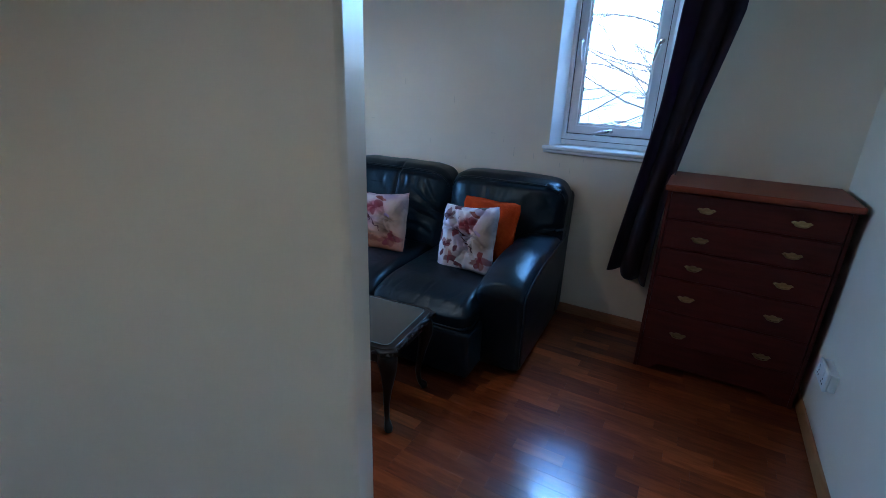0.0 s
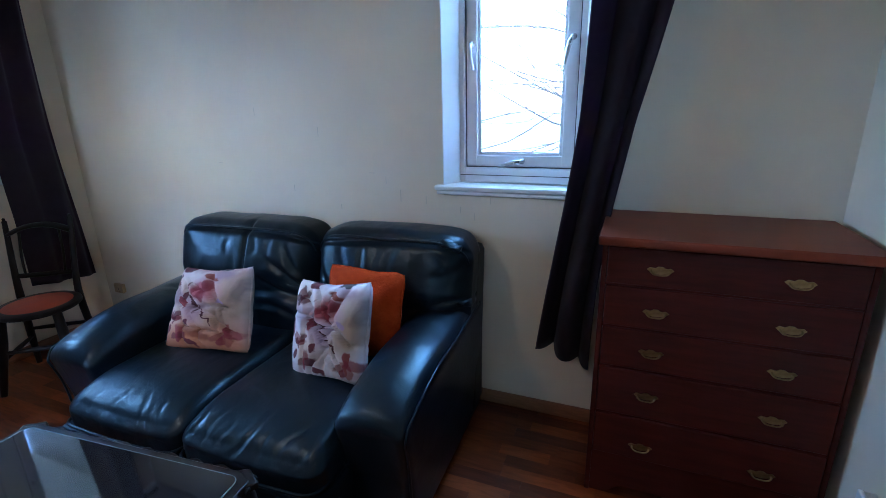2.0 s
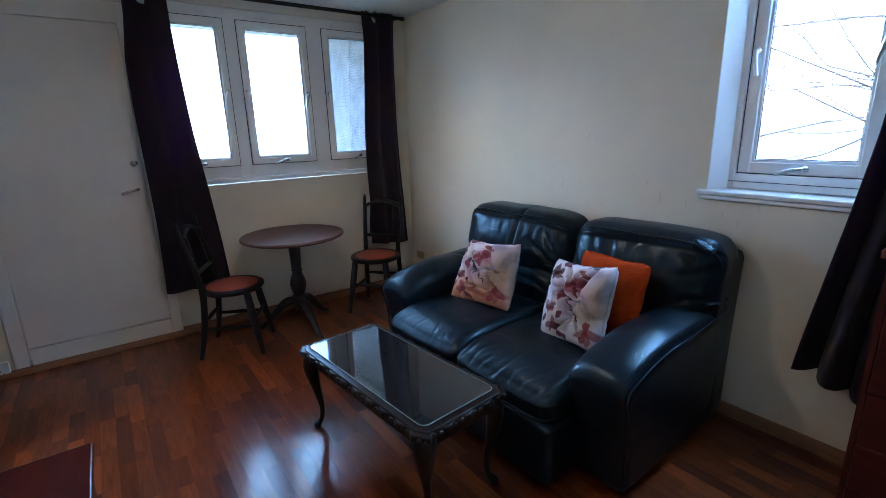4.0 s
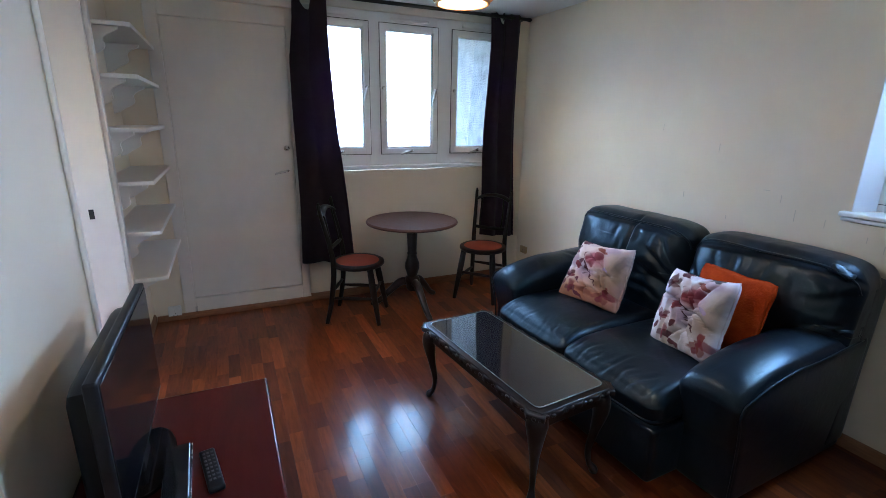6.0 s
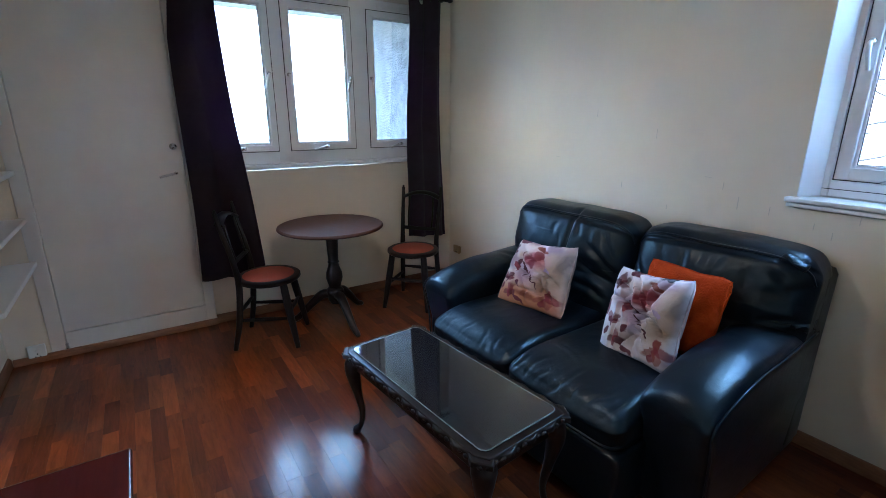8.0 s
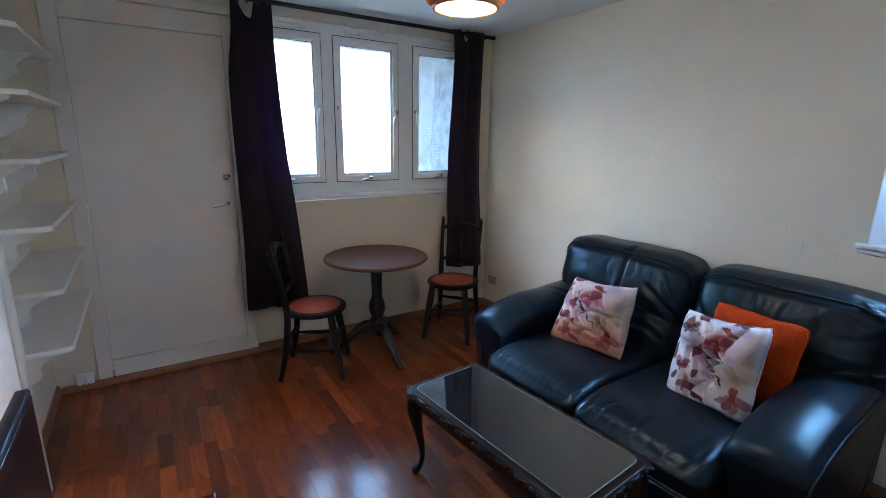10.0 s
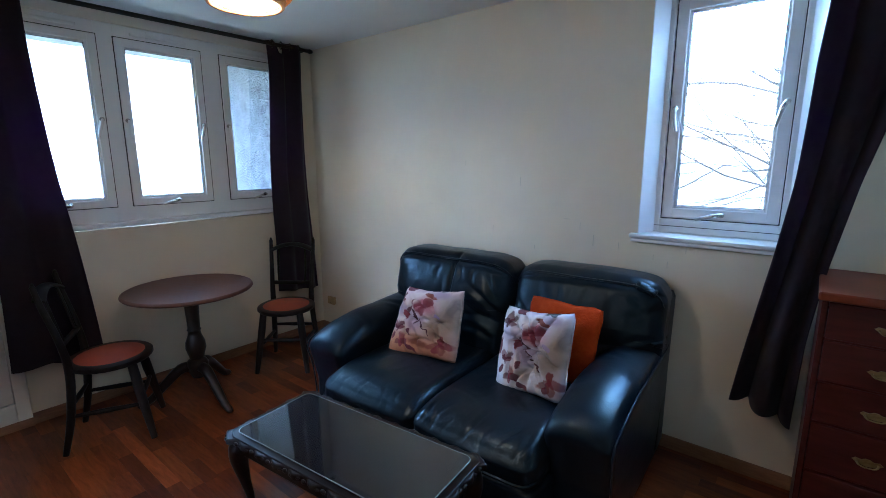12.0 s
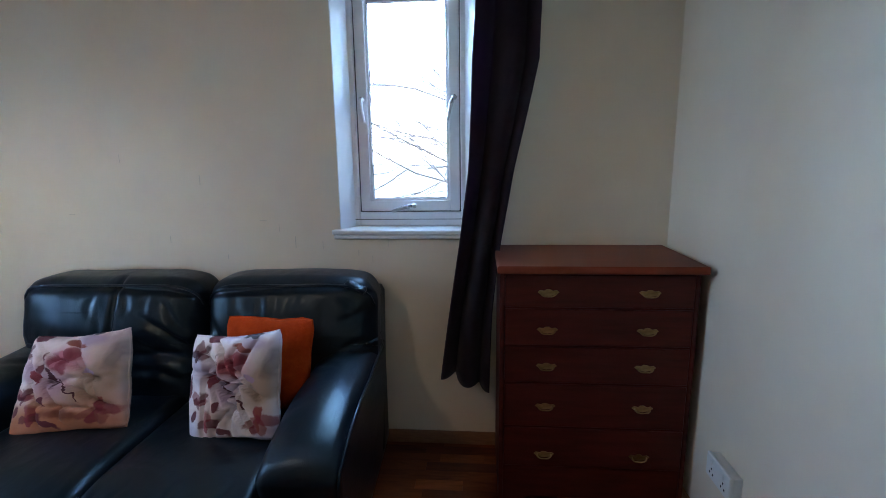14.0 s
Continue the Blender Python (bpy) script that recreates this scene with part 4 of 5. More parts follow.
    def back(x0, x1, seed, seam, folds):
        w, xc = x1 - x0, (x0 + x1) / 2

        def shape(co):
            x, y, z = co
            lean = 0.22 * (z + 0.28)
            end = (abs(x) / (w / 2)) ** 7
            fr = max(0.0, min(1.0, -y / 0.13))
            d = wrinkle(co, 0.008, 5, seed, stretch=(1.2, 1, 0.9))
            deep = 0.7 * creased(x, z, folds, 0.015)
            if seam is not None:
                deep += 0.022 * math.exp(-((x - seam - 0.01 * math.sin(8 * z)) / 0.011) ** 2) * max(0.0, min(1.0, (z + 0.1) / 0.15))
                deep -= 0.016 * math.exp(-((x - seam + 0.23) / 0.16) ** 2 - ((z - 0.10) / 0.13) ** 2)
            groove = 0.014 * math.exp(-((z - 0.235 - 0.012 * math.sin(6 * x + seed)) / 0.011) ** 2)
            dip = 0.028 * max(0, 0.09 - abs(z + 0.04)) / 0.09
            top = 0.007 * noise.noise(Vector((x * 5 + seed, 0, 0))) if z > 0.15 else 0
            return Vector((x + 0.4 * d, y + lean + fr * (deep + groove + dip + 0.06 * end - d), z + top - 0.05 * end * (z > 0) + 0.5 * d))
        c = part("back_cushion", soft(bmesh.new(), (w, 0.26, 0.55), 0.07, 110, (0.0, 0.045, 0.016), shape, m=pose(xc, 0.17, 0.678)), M_LEATHER, s)
        y0, z0 = 0.160, 0.932
        part("piping", sweep(bmesh.new(), smoothline([(x0 + 0.012, y0 + 0.05, z0 - 0.10), (x0 + 0.04, y0 + 0.035, z0 - 0.045), (x0 + 0.14, y0 + 0.002, z0), (xc, y0 - 0.004, z0 + 0.002), (x1 - 0.14, y0 + 0.002, z0), (x1 - 0.04, y0 + 0.035, z0 - 0.045), (x1 - 0.012, y0 + 0.05, z0 - 0.10)], 6), 0.0055, 6), M_LEATHER, c)
        if seam is None:
            part("corner_tuck", soft(bmesh.new(), (0.10, 0.055, 0.034), 0.016, 10, (0, 0.006, 0.006), lambda co: co + Vector((0, 0, wrinkle(co, 0.024, 34)))), M_LEATHER, c).matrix_local = pose(x1 - 0.09, y0 + 0.035, z0 - 0.016, 0, 16, 0)
    back(-0.83, 0.055, 2.0, 0.06, ((0.40, -0.02, 0.18, 0.15, 0.013), (0.41, -0.09, 0.14, 0.04, 0.012), (0.37, 0.08, 0.26, 0.20, 0.010), (0.34, -0.14, 0.12, -0.08, 0.010), (0.13, 0.21, 0.11, 0.12, 0.007), (0.0, 0.12, 0.03, -0.03, 0.008), (-0.03, 0.2, -0.05, 0.13, 0.005), (-0.14, -0.1, 0.0, -0.05, 0.008), (-0.4, -0.08, -0.28, -0.12, 0.008), (0.22, 0.21, 0.2, 0.14, 0.006)))
    back(0.06, 0.845, 7.0, None, ((-0.22, 0.21, -0.19, 0.11, 0.003), (-0.10, 0.21, -0.12, 0.06, 0.005), (-0.045, 0.2, -0.03, 0.12, 0.003), (0.05, 0.21, 0.02, 0.05, 0.005), (0.15, 0.2, 0.17, 0.10, 0.003), (-0.37, 0.12, -0.25, 0.02, 0.009), (-0.37, 0.02, -0.2, -0.08, 0.009), (0.37, 0.17, 0.22, 0.10, 0.009), (0.37, 0.06, 0.24, -0.04, 0.010), (0.34, -0.05, 0.18, -0.1, 0.009), (0.25, 0.21, 0.31, 0.13, 0.008)))
    for x, y in ((-0.75, -0.42), (0.75, -0.42), (-0.75, 0.34), (0.75, 0.34)):
        part("foot", lathe(bmesh.new(), [(0, 0), (0.022, 0), (0.026, 0.045), (0, 0.045)], 12, pose(x, y, 0.0)), M_BLACK, s)
    return s


two_seat_sofa()


# ---- cushions ----
def pillow(m, w, h, t, material, label, seed, crush=0.0, slump=0.0):
    n = 46
    rnd = random.Random(seed)

    def edge(u, v):
        """Where (u, v) of the flat cloth lies: sides drawn in, corners rounded, top sagging, one side slumped."""
        x = u * w / 2 * (1 - 0.06 * (1 - v * v) * u * u - 0.055 * (u * v) ** 6) + slump * (v + 1) / 2 * (1 - u) / 2
        z = v * h / 2 * (1 - 0.06 * (1 - u * u) * v * v - 0.055 * (u * v) ** 6) - (0.018 * (1 - u * u) * max(0.0, v) if crush else 0.0)
        return x + 0.007 * noise.noise(Vector((u * 2 + seed, v * 2, 9))), z + 0.007 * noise.noise(Vector((u * 2, v * 2 + seed, 5)))
    lines = [(rnd.gauss(0.35, 0.5), rnd.uniform(-0.6, 0.6), rnd.uniform(0.022, 0.05), rnd.uniform(0.3, 1.0)) for _ in range(12)]
    bm = bmesh.new()
    sheets = []
    for sgn in (1, -1):
        g = {}
        for i in range(n + 1):
            for j in range(n + 1):
                u, v = 2 * i / n - 1, 2 * j / n - 1
                e = max(0.0, (1 - abs(u) ** 2.6) * (1 - abs(v) ** 2.6))
                x, z = edge(u, v)
                wr = noise.noise(Vector((u * 1.8 + seed, v * 1.8, sgn))) * 0.008
                bend = 0.12 * noise.noise(Vector((u * 2 + seed, v * 2, 3.0)))
                fold = -crush * sum(k * math.exp(-((u * math.cos(a) + v * math.sin(a) - o + bend) / wd) ** 2) for a, o, wd, k in lines) * 0.5
                y = -sgn * (t / 2 * e ** 0.42 + (wr + fold) * e) if e > 0 else 0
                g[i, j] = bm.verts.new((x, y, z))
        sheets.append(g)
        for i in range(n):
            for j in range(n):
                f = (g[i, j], g[i + 1, j], g[i + 1, j + 1], g[i, j + 1])
                bm.faces.new(f if sgn > 0 else f[::-1])
    bmesh.ops.remove_doubles(bm, verts=bm.verts[:], dist=1e-5)
    c = thing("cushion", m, label, "cushion", "sofa cushions")
    part("cover", bm, material, c, sharp=180)
    pts = [(-1, -1), (1, -1), (1, 1), (-1, 1), (-1, -1)]
    line = []
    for (a, b), (c0, d0) in zip(pts, pts[1:]):
        for k in range(8):
            u, v = a + (c0 - a) * k / 8, b + (d0 - b) * k / 8
            x, z = edge(u, v)
            line.append((x, 0, z))
    line.append(line[0])
    part("piping", sweep(bmesh.new(), line, 0.0035, 6), material, c)
    return c


pillow(pose(-1.70, 2.45, 0.63, -23, -4, 8), 0.46, 0.40, 0.17, M_FLORAL_A, "floral print cushion in pink and maroon on off-white", 1.0, 0.09, 0.075)
pillow(pose(-1.02, 2.44, 0.642, -22, -6, -4), 0.37, 0.41, 0.16, M_FLORAL_B, "crumpled pale floral print cushion with maroon flowers", 4.0, 0.13)
pillow(pose(-0.965, 2.60, 0.66, -14, 1, -2), 0.38, 0.38, 0.12, M_ORANGE, "plush orange square cushion behind the floral one", 9.0)


# ---- coffee table ----
def coffee_table():
    c = thing("coffee_table", pose(-1.367, 1.614, 0, 0, 0, 5.3), "dark carved coffee table with glass top and cabriole legs", "table")
    L, W = 0.955, 0.435

    def rim(off, wave, n=26):
        out = []
        corners = [(-L / 2, -W / 2), (L / 2, -W / 2), (L / 2, W / 2), (-L / 2, W / 2)]
        for k in range(4):
            a, b = Vector(corners[k]), Vector(corners[(k + 1) % 4])
            d = (b - a).normalized()
            nrm = Vector((d.y, -d.x))
            cnt = n if k % 2 == 0 else n // 2
            for i in range(cnt):
                t = (i + 0.5) / cnt
                p = a.lerp(b, 0.035 + 0.93 * t)
                edge = min(t, 1 - t)
                w = wave * math.cos(t * (18 if k % 2 == 0 else 8) * math.pi) + (0.008 * math.exp(-((edge - 0.02) / 0.04) ** 2) if wave else 0)
                out.append(tuple(p + nrm * (off + w)))
        return out
    bm = bmesh.new()
    slab(bm, rim(-0.004, 0.0), 0.408, 0.444, 0.004)
    slab(bm, rim(0.003, 0.009, 60), 0.418, 0.440, 0.006)
    top = part("top", bm, M_DARK, c, "dark carved wooden top with scalloped edge")
    bm = bmesh.new()
    for k, (cx, cy, nx, ny, ln) in enumerate(((0, -W / 2, 0, -1, L), (0, W / 2, 0, 1, L), (-L / 2, 0, -1, 0, W), (L / 2, 0, 1, 0, W))):
        cnt = int(ln / 0.032)
        for i in range(cnt):
            t = -ln / 2 + ln * (i + 0.5) / cnt
            x, y = cx + (t if nx == 0 else 0), cy + (t if ny == 0 else 0)
            lathe(bm, [(0, -0.008), (0.006, -0.006), (0.0085, 0), (0.006, 0.006), (0, 0.008)], 6, pose(x + nx * 0.003, y + ny * 0.003, 0.424 + 0.004 * (i % 2)) @ Matrix.Diagonal((1.5 if nx == 0 else 0.8, 0.8 if nx == 0 else 1.5, 1, 1)))
    part("carved_edge", bm, M_DARK, top)
    bm = bmesh.new()
    box(bm, -L / 2 + 0.045, -W / 2 + 0.03, 0.352, L / 2 - 0.045, -W / 2 + 0.05, 0.409, 0.003)
    box(bm, -L / 2 + 0.045, W / 2 - 0.05, 0.352, L / 2 - 0.045, W / 2 - 0.03, 0.409, 0.003)
    box(bm, -L / 2 + 0.03, -W / 2 + 0.05, 0.352, -L / 2 + 0.05, W / 2 - 0.05, 0.409, 0.003)
    box(bm, L / 2 - 0.05, -W / 2 + 0.05, 0.352, L / 2 - 0.03, W / 2 - 0.05, 0.409, 0.003)
    part("apron", bm, M_DARK, c)
    bm = bmesh.new()
    r, hx, hy = 0.03, L / 2 - 0.034, W / 2 - 0.032
    out = []
    for cx, cy, a0 in ((hx - r, hy - r, 0), (-hx + r, hy - r, 90), (-hx + r, -hy + r, 180), (hx - r, -hy + r, 270)):
        out += [(cx + r * math.cos(radians(a0 + k * 18)), cy + r * math.sin(radians(a0 + k * 18))) for k in range(6)]
    slab(bm, out, 0.4445, 0.4505, 0.0015)
    glass = part("glass_top", bm, M_TGLASS, c, "smoked plate glass laid on the top")
    # pale strip paints the light that the glass edge catches
    part("edge_glint", sweep(bmesh.new(), [(x, y, 0.4492) for x, y in out + out[:1]], 0.0022, 6), M_GLINT, glass, "pale line for the light caught along the glass edge")
    for sx in (-1, 1):
        for sy in (-1, 1):
            d = Vector((sx, sy, 0)).normalized()
            o = Vector((sx * (L / 2 - 0.055), sy * (W / 2 - 0.055), 0))
            pts = [o + Vector((0, 0, 0.408)), o + d * 0.022 + Vector((0, 0, 0.37)), o + d * 0.03 + Vector((0, 0, 0.32)), o + d * 0.014 + Vector((0, 0, 0.22)), o - d * 0.004 + Vector((0, 0, 0.12)), o + d * 0.004 + Vector((0, 0, 0.05)), o + d * 0.026 + Vector((0, 0, 0.018)), o + d * 0.03 + Vector((0, 0, 0.001))]
            pts = smoothline(pts, 5)
            leg = part("leg", sweep(bmesh.new(), pts, lerp_list([0.040, 0.046, 0.036, 0.021, 0.014, 0.012, 0.020, 0.017], len(pts)), 12), M_DARK, c)
            part("knee_carving", lathe(bmesh.new(), [(0, -0.035), (0.012, -0.02), (0.017, 0), (0.012, 0.02), (0, 0.03)], 8, Matrix.Translation(o + d * 0.052 + Vector((0, 0, 0.345)))), M_DARK, leg)
    return c


coffee_table()


# ---- round table and chairs by the window ----
def round_table():
    t = thing("round_table", pose(-3.06, 1.775, 0, 0, 0, 20) @ Matrix.Diagonal((1, 1, 1.01, 1)), "round brown pedestal table on three curved legs", "table")
    part("tabletop", lathe(bmesh.new(), [(0, 0.712), (0.345, 0.712), (0.362, 0.718), (0.368, 0.726), (0.364, 0.735), (0.355, 0.739), (0, 0.739)], 64), M_TABLE, t, "round brown top with moulded edge")
    part("block", boxed(-0.12, -0.12, 0.672, 0.12, 0.12, 0.712, 0.016), M_DARK, t)
    part("cleat", boxed(-0.03, -0.24, 0.686, 0.03, 0.24, 0.711, 0.008), M_DARK, t)
    part("column", lathe(bmesh.new(), [(0, 0.15), (0.036, 0.15), (0.052, 0.18), (0.058, 0.215), (0.066, 0.24), (0.056, 0.262), (0.040, 0.275), (0.047, 0.30), (0.060, 0.345), (0.057, 0.385), (0.040, 0.43), (0.036, 0.455), (0.042, 0.465), (0.036, 0.475), (0.038, 0.53), (0.042, 0.62), (0.046, 0.65), (0.056, 0.664), (0.056, 0.675), (0, 0.675)], 24), M_DARK, t, "turned baluster column")
    for k in range(3):
        pts = smoothline([(0.03, 0, 0.225), (0.10, 0, 0.215), (0.19, 0, 0.135), (0.27, 0, 0.055), (0.325, 0, 0.024), (0.345, 0, 0.013)], 5)
        part("leg", sweep(bmesh.new(), pts, lerp_list([0.034, 0.033, 0.028, 0.023, 0.021, 0.015], len(pts)), 10, pose(0, 0, 0, 0, 0, 120 * k - 16)), M_DARK, t)
    return t


def bentwood_chair(m, label):
    c = thing("dining_chair", m, label, "chair", "chairs by the round table")
    part("seat_frame", lathe(bmesh.new(), [(0.15, 0.432), (0.195, 0.43), (0.206, 0.442), (0.204, 0.458), (0.19, 0.466), (0.15, 0.462)], 40), M_CHAIR, c)
    part("seat", lathe(bmesh.new(), [(0, 0.45), (0.168, 0.45), (0.168, 0.463), (0.14, 0.470), (0, 0.474)], 40), M_RED, c, "orange-red round seat pad")
    for sx in (-1, 1):
        part("front_leg", sweep(bmesh.new(), [(sx * 0.13, 0.12, 0.436), (sx * 0.145, 0.14, 0.30), (sx * 0.168, 0.170, 0.12), (sx * 0.182, 0.190, 0.001)], [0.023, 0.026, 0.021, 0.016], 12), M_CHAIR, c)
        pts = smoothline([(sx * 0.180, -0.21, 0.001), (sx * 0.160, -0.17, 0.2), (sx * 0.148, -0.15, 0.44), (sx * 0.152, -0.172, 0.62), (sx * 0.160, -0.215, 0.80), (sx * 0.163, -0.235, 0.905)], 5)
        part("back_post", sweep(bmesh.new(), pts, lerp_list([0.015, 0.020, 0.021, 0.017, 0.015, 0.013], len(pts)), 12), M_CHAIR, c)
        part("post_cap", lathe(bmesh.new(), [(0, 0), (0.012, 0.0), (0.014, 0.01), (0.007, 0.02), (0.009, 0.028), (0, 0.034)], 10, pose(sx * 0.163, -0.235, 0.90)), M_CHAIR, c)
        part("spindle", sweep(bmesh.new(), smoothline([(sx * 0.10, -0.168, 0.60), (sx * 0.105, -0.188, 0.70), (sx * 0.10, -0.218, 0.845)], 4), 0.007, 8), M_CHAIR, c)
    crest = smoothline([(-0.16, -0.222, 0.835), (-0.08, -0.232, 0.868), (0, -0.238, 0.878), (0.08, -0.232, 0.868), (0.16, -0.222, 0.835)], 5)
    part("top_rail", sweep(bmesh.new(), crest, 0.028, 10, flat=0.4), M_CHAIR, c)
    part("lower_rail", sweep(bmesh.new(), [(-0.152, -0.168, 0.59), (0, -0.172, 0.585), (0.152, -0.168, 0.59)], 0.015, 8), M_CHAIR, c)
    for a, b, r in (((-0.15, 0.15, 0.24), (0.15, 0.15, 0.24), 0.012), ((-0.15, 0.14, 0.20), (-0.155, -0.165, 0.20), 0.012), ((0.15, 0.14, 0.20), (0.155, -0.165, 0.20), 0.012), ((-0.155, -0.165, 0.25), (0.155, -0.165, 0.25), 0.012)):
        part("stretcher", sweep(bmesh.new(), [a, Vector(a).lerp(Vector(b), 0.5), b], [r * 0.8, r * 1.2, r * 0.8], 8), M_CHAIR, c)
    return c


round_table()
one = bentwood_chair(pose(-3.055, 1.32, 0, 0, 0, -27), "dark bentwood chair with orange-red seat beside the curtain")
two = copy_thing(one, pose(-3.08, 2.45, 0, 0, 0, -140))
tagged(two, "dark bentwood chair with orange-red seat in the corner")


# ---- television and its stand ----
def tv_stand():
    t = thing("tv_stand", pose(-1.06, 0.245, 0), "low polished mahogany television cabinet", "cabinet")
    part("top", boxed(-0.5, -0.285, 0.422, 0.5, 0.288, 0.45, 0.009, 3), M_STAND, t)
    bm = bmesh.new()
    box(bm, -0.48, -0.27, 0.0, -0.46, 0.265, 0.425)
    box(bm, 0.46, -0.27, 0.0, 0.48, 0.265, 0.425)
    box(bm, -0.46, -0.27, 0.03, 0.46, -0.255, 0.425)
    box(bm, -0.46, -0.25, 0.04, 0.46, 0.26, 0.06)
    part("carcass", bm, M_STAND, t)
    for x0, x1 in ((-0.456, -0.004), (0.004, 0.456)):
        d = part("door", boxed(x0, 0.25, 0.062, x1, 0.268, 0.42, 0.003), M_STAND, t)
        part("handle", sweep(bmesh.new(), smoothline([((x0 + x1) / 2 - 0.04, 0.268, 0.35), ((x0 + x1) / 2 - 0.03, 0.285, 0.35), ((x0 + x1) / 2 + 0.03, 0.285, 0.35), ((x0 + x1) / 2 + 0.04, 0.268, 0.35)], 4), 0.004, 6), M_BRASS, d)
    return t


def television():
    t = thing("television", pose(-1.17, 0.15, 0.45), "black flat television on a gloss foot, switched off", "television")
    bm = bmesh.new()
    box(bm, -0.365, -0.03, 0.06, 0.365, 0.0, 0.49, 0.006)
    part("bezel", bm, M_BLACK, t, "gloss black bezel")
    part("back_cover", soft(bmesh.new(), (0.6, 0.09, 0.36), 0.03, 8, m=pose(0, -0.05, 0.26)), M_BLACK, t)
    part("screen", boxed(-0.35, -0.002, 0.082, 0.35, 0.003, 0.475, 0.001), M_SCREEN, t, "dark glossy screen")
    part("neck", boxed(-0.06, -0.03, 0.004, 0.06, -0.005, 0.08, 0.006), M_BLACK, t)
    bm = bmesh.new()
    slab(bm, [(0.17 * math.cos(a), 0.075 * math.sin(a)) for a in np.linspace(0, 2 * math.pi, 32, endpoint=False)], 0.0, 0.012, 0.003)
    part("stand_foot", bm, M_SCREEN, t, "gloss black foot")
    return t


tv_stand()
television()
box_ = thing("set_top_box", pose(-0.92, 0.25, 0.45, 0, 0, 2), "slim gloss black box with a bright edge below the television", "media player")
part("case", boxed(-0.24, -0.045, 0, 0.24, 0.03, 0.045, 0.006), M_SCREEN, box_)
part("front_strip", boxed(-0.235, 0.0305, 0.036, 0.235, 0.0335, 0.042, 0.001), M_CHROME, box_)
rc = thing("remote_control", pose(-1.04, 0.33, 0.45, 0, 0, 10), "slim black remote control lying on the cabinet", "remote control")
part("body", boxed(-0.1, -0.023, 0, 0.1, 0.023, 0.018, 0.006), M_BLACK, rc)
for i in range(8):
    for j in range(3):
        part("button", boxed(-0.075 + i * 0.019 - 0.005, -0.012 + j * 0.012 - 0.004, 0.0175, -0.075 + i * 0.019 + 0.005, -0.012 + j * 0.012 + 0.004, 0.0195, 0.001), M_BUTTON, rc)


# ---- pendant lamp ----
def pendant():
    p = thing("pendant_lamp", pose(-1.395, 1.345, 0), "woven bamboo pendant lamp, lit, with a white diffuser", "lamp")
    z0, z1, R = 1.955, 2.215, 0.166

    def radius(t):
        return 0.08 + (R - 0.08) * math.sin(math.pi * min(1, 0.04 + 0.96 * t)) ** 0.72 if t < 0.9 else 0.08 + (R - 0.08) * math.sin(math.pi * 0.904) ** 0.72
    for sgn in (-1, 1):
        bm = bmesh.new()
        for k in range(40):
            pts = []
            for j in range(15):
                t = j / 14
                a = 2 * math.pi * k / 40 + sgn * 1.3 * t
                r = radius(t) + 0.0015 * sgn
                pts.append((r * math.cos(a), r * math.sin(a), z0 + (z1 - z0) * t))
            sweep(bm, pts, 0.0018, 4)
        part("weave", bm, M_BAMBOO, p, "woven bamboo strips")
    for z, r in ((z0, radius(0)), (z1, radius(1)), (z0 + 0.012, radius(0) + 0.004)):
        ring = [(r * math.cos(a), r * math.sin(a), z) for a in np.linspace(0, 2 * math.pi, 33)]
        part("hoop", sweep(bmesh.new(), ring, 0.007, 6), M_BAMBOO, p, "bamboo hoop")
    part("liner", lathe(bmesh.new(), [(radius(0.02) - 0.012, z0 + 0.006), (radius(0.3) - 0.02, z0 + 0.08), (radius(0.6) - 0.02, z0 + 0.16), (radius(0.9) - 0.02, z1 - 0.02)], 32), M_LINER, p, "glowing inner liner")
    part("diffuser", lathe(bmesh.new(), [(0, z0 - 0.006), (0.064, z0 - 0.006), (0.072, z0 - 0.002), (0.072, z0 + 0.003), (0, z0 + 0.004)], 32), M_LAMP, p, "white lit diffuser")
    part("cord", sweep(bmesh.new(), [(0, 0, z1 - 0.01), (0, 0, H - 0.02)], 0.004, 8), M_PLASTIC, p)
    part("ceiling_rose", lathe(bmesh.new(), [(0, H - 0.045), (0.02, H - 0.045), (0.045, H - 0.02), (0.048, H - 0.001), (0, H - 0.001)], 24), M_PLASTIC, p)
    part("spider", sweep(bmesh.new(), [(-radius(1), 0, z1), (0, 0, z1 + 0.004), (radius(1), 0, z1)], 0.003, 6), M_CHROME, p)
    return p


pendant()

# ---- outside ----
g = bmesh.new()
bmesh.ops.create_grid(g, x_segments=1, y_segments=1, size=2500, matrix=Matrix.Translation((0, 0, -7)))
structure("ground", g, M_GROUND, "winter grass far below the flat")
bm = bmesh.new()
box(bm, -5.1, 2.98, -7, XL - 0.25, 3.2, 3.2)
structure("balcony_wall", bm, M_RENDER, "grey roughcast side wall of the balcony, the south one added to block light")
# unseen south wall, added to keep sky light off the corner by the sofa
structure("balcony_wall", boxed(-5.1, -0.36, -7, XL - 0.275, -0.16, 3.2), M_RENDER, "grey roughcast side wall of the balcony, the south one added to block light")
structure("balcony_slab", boxed(-5.1, -0.15, 2.47, XL - 0.275, 2.97, 2.63), M_CONC, "pale concrete underside of the balcony above")


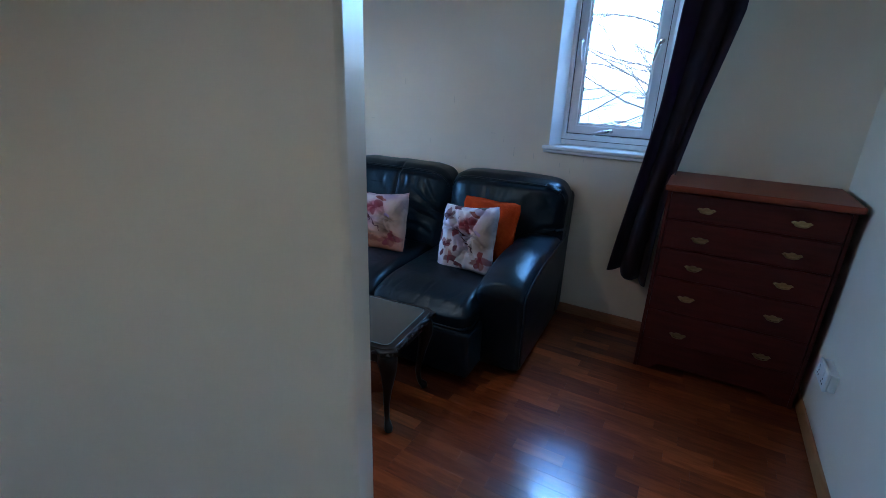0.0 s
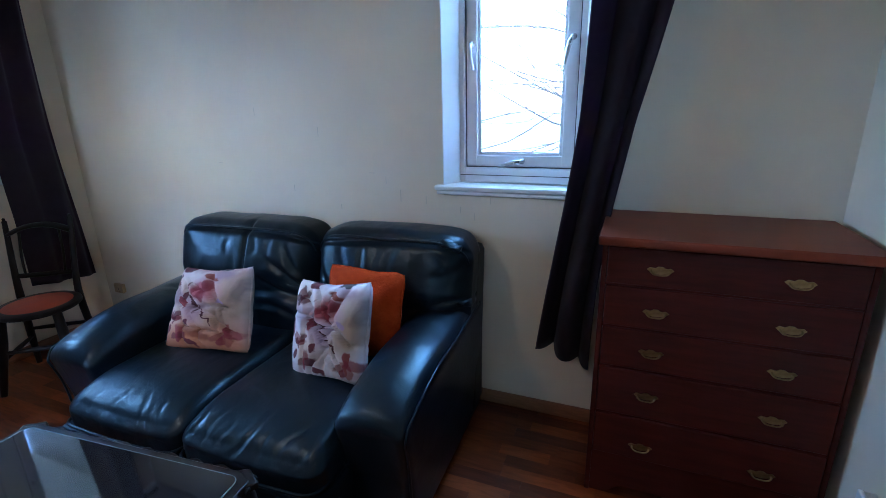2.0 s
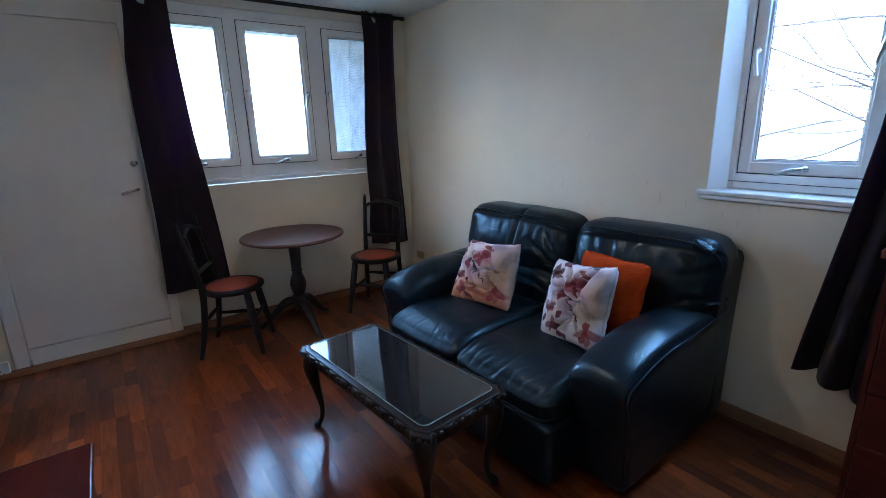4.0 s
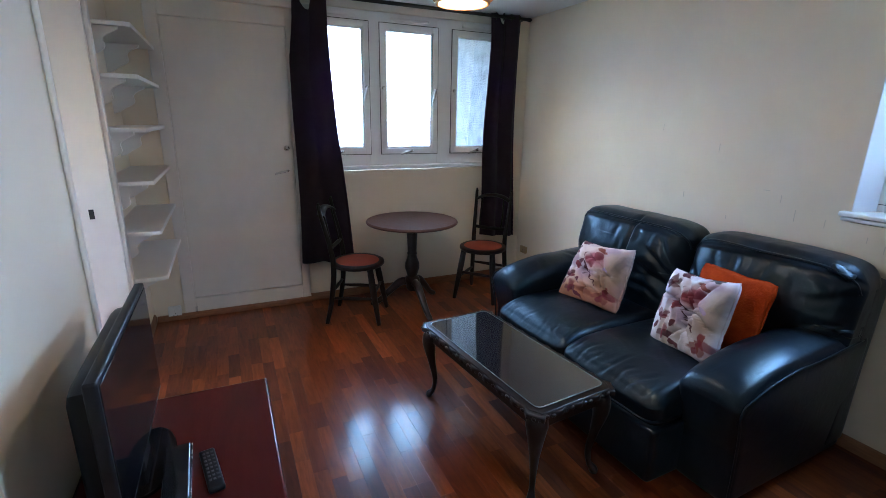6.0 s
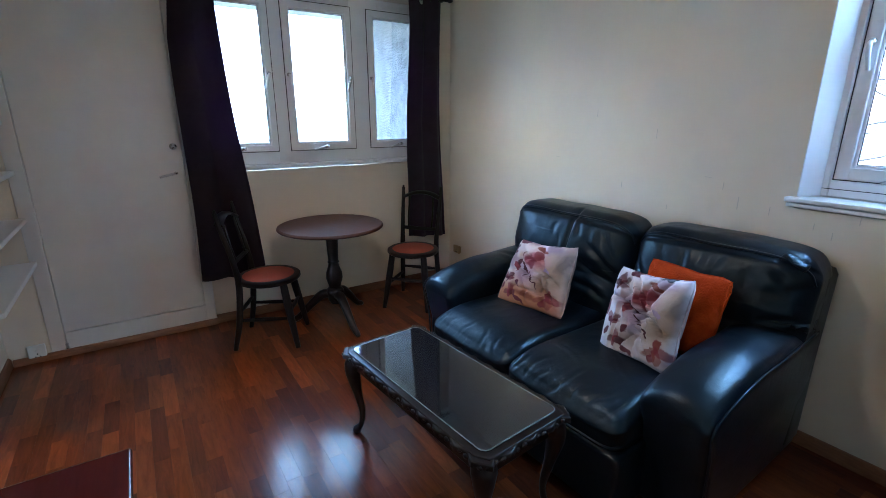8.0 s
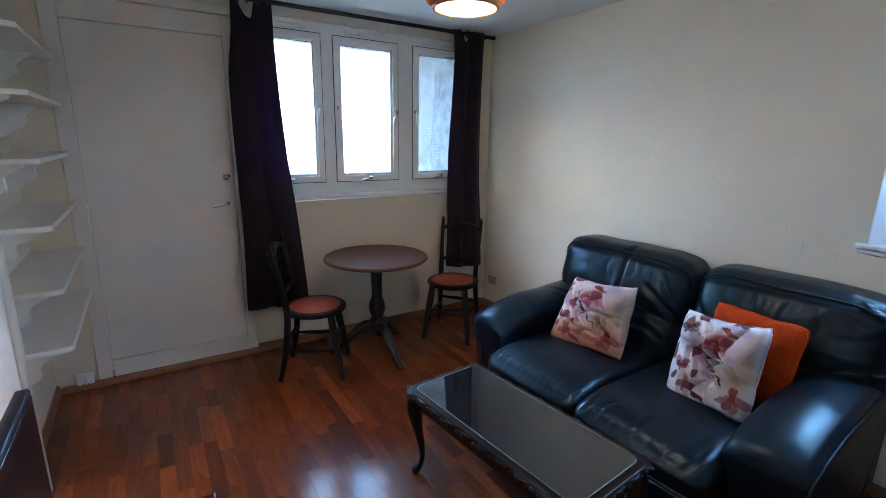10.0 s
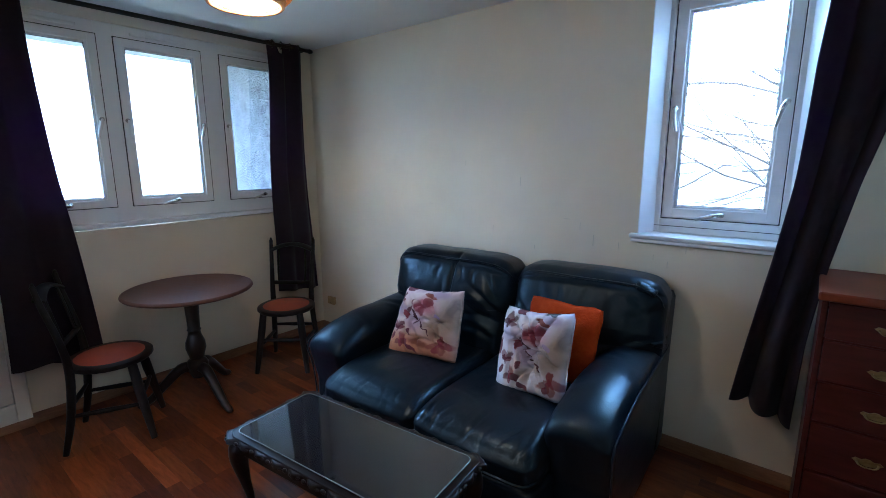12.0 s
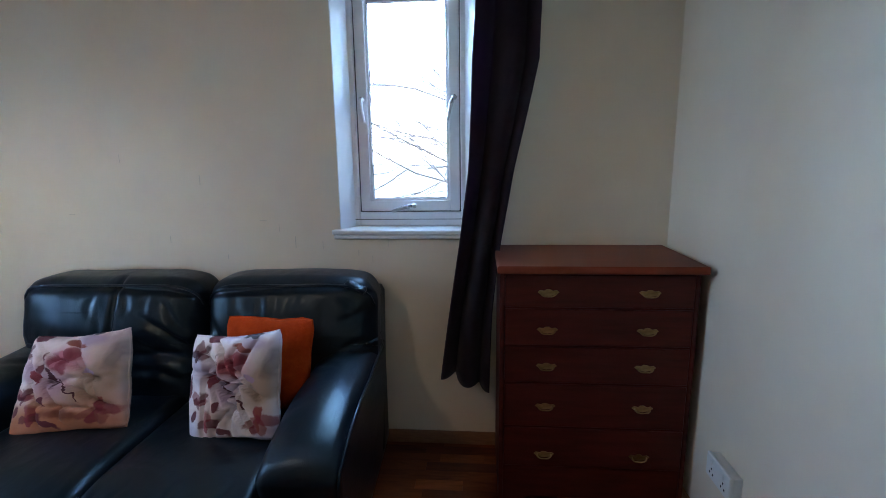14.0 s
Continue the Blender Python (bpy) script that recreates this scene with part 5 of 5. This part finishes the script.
def bare_tree(m, seed, height, count, span, turn):
    rnd = random.Random(seed)
    t = thing("tree", m, "bare winter tree with thin twigs outside the window", "tree")
    part("trunk", sweep(bmesh.new(), smoothline([(0, 0, 0), (0.05, 0.04, height * 0.3), (-0.05, 0.1, height * 0.6), (0.1, 0.05, height)], 5), lerp_list([0.16, 0.13, 0.09, 0.03], 16), 10), M_BARK, t)
    limbs = bmesh.new()

    def grow(p, d, length, r, depth):
        pts, q = [p], p
        for k in range(5):
            d = (d + Vector((rnd.uniform(-1, 1), rnd.uniform(-1, 1), rnd.uniform(-0.7, 0.9))) * 0.2).normalized()
            q = q + d * length / 5
            pts.append(q)
        sweep(limbs, pts, lerp_list([r, r * 0.5], 6), 5)
        if depth:
            for k in range(4):
                b = pts[rnd.randint(1, 5)]
                side = Vector((rnd.uniform(-1, 1), rnd.uniform(-1, 1), rnd.uniform(-0.4, 0.7)))
                grow(b, (d + side * 0.9).normalized(), length * rnd.uniform(0.45, 0.65), r * 0.5, depth - 1)
    for k in range(count):
        z = height * rnd.uniform(*span)
        a = radians(rnd.uniform(*turn))
        grow(Vector((0.03, 0.06, z)), Vector((math.cos(a), math.sin(a), rnd.uniform(-0.15, 0.5))).normalized(), rnd.uniform(1.8, 3.2), 0.022, 3)
    tagged(part("branches", limbs, M_BARK, t), kind="stuff")
    return t


bare_tree(pose(0.5, 8.2, -7), 11, 9.8, 9, (0.74, 0.97), (120, 250))
bare_tree(pose(-4.2, 10.5, -7), 5, 9.2, 8, (0.7, 0.98), (-60, 300))

# ---- floor ----
structure("subfloor", boxed(XL - 0.24, -2.8, -0.14, XR + 0.14, YS + 0.26, -0.009), M_SKIRT, "floor slab under the laminate")
floor = tagged(new("floor"), "reddish-brown glossy laminate floor in narrow strips", "floor", kind="structure")
SW, GAP = 0.066, 0.0002
rnd = random.Random(4)
lengths = (0.22, 0.3, 0.38, 0.46)
shared = {}


def strip_mesh(length):
    if length not in shared:
        b = bmesh.new()
        bmesh.ops.create_cube(b, size=1, matrix=Matrix.Diagonal((length - GAP, SW - GAP, 0.009, 1)))
        bmesh.ops.bevel(b, geom=[e for e in b.edges if all(v.co.z > 0 for v in e.verts)], offset=0.0002, segments=1, affect="EDGES")
        me = bpy.data.meshes.new("plank")
        b.to_mesh(me)
        b.free()
        me.materials.append(M_PLANK)
        shared[length] = me
    return shared[length]


verts, faces, made = [], [], 0
y = YA - 0.03 + SW / 2
while y < YS + 0.02:
    x = XL - 0.02 - rnd.uniform(0, 0.3)
    while x < XR + 0.02:
        length = rnd.choice(lengths)
        xc = x + length / 2
        near = made < 300 and -2.5 < xc < 0.7 and 0.5 < y < 2.3
        if near:
            ob = new("plank", strip_mesh(length))
            ob.location = (xc, y, -0.0045)
            ob.parent = floor
            made += 1
        else:
            k = len(verts)
            a, b = (length - GAP) / 2, (SW - GAP) / 2
            verts += [(xc - a, y - b, -0.009), (xc + a, y - b, -0.009), (xc + a, y + b, -0.009), (xc - a, y + b, -0.009), (xc - a, y - b, 0), (xc + a, y - b, 0), (xc + a, y + b, 0), (xc - a, y + b, 0)]
            faces += [(k + 4, k + 5, k + 6, k + 7), (k, k + 1, k + 5, k + 4), (k + 1, k + 2, k + 6, k + 5), (k + 2, k + 3, k + 7, k + 6), (k + 3, k, k + 4, k + 7)]
        x += length
    y += SW
me = bpy.data.meshes.new("planks")
me.from_pydata(verts, [], faces)
me.materials.append(M_PLANKS)
rest = tagged(new("planks", me), kind="stuff")
rest.parent = floor
structure("floor_hall", boxed(XL - 0.1, -2.7, -0.009, XR, YA - 0.032, -0.0005), M_SKIRT, "plain floor beyond the doorways")
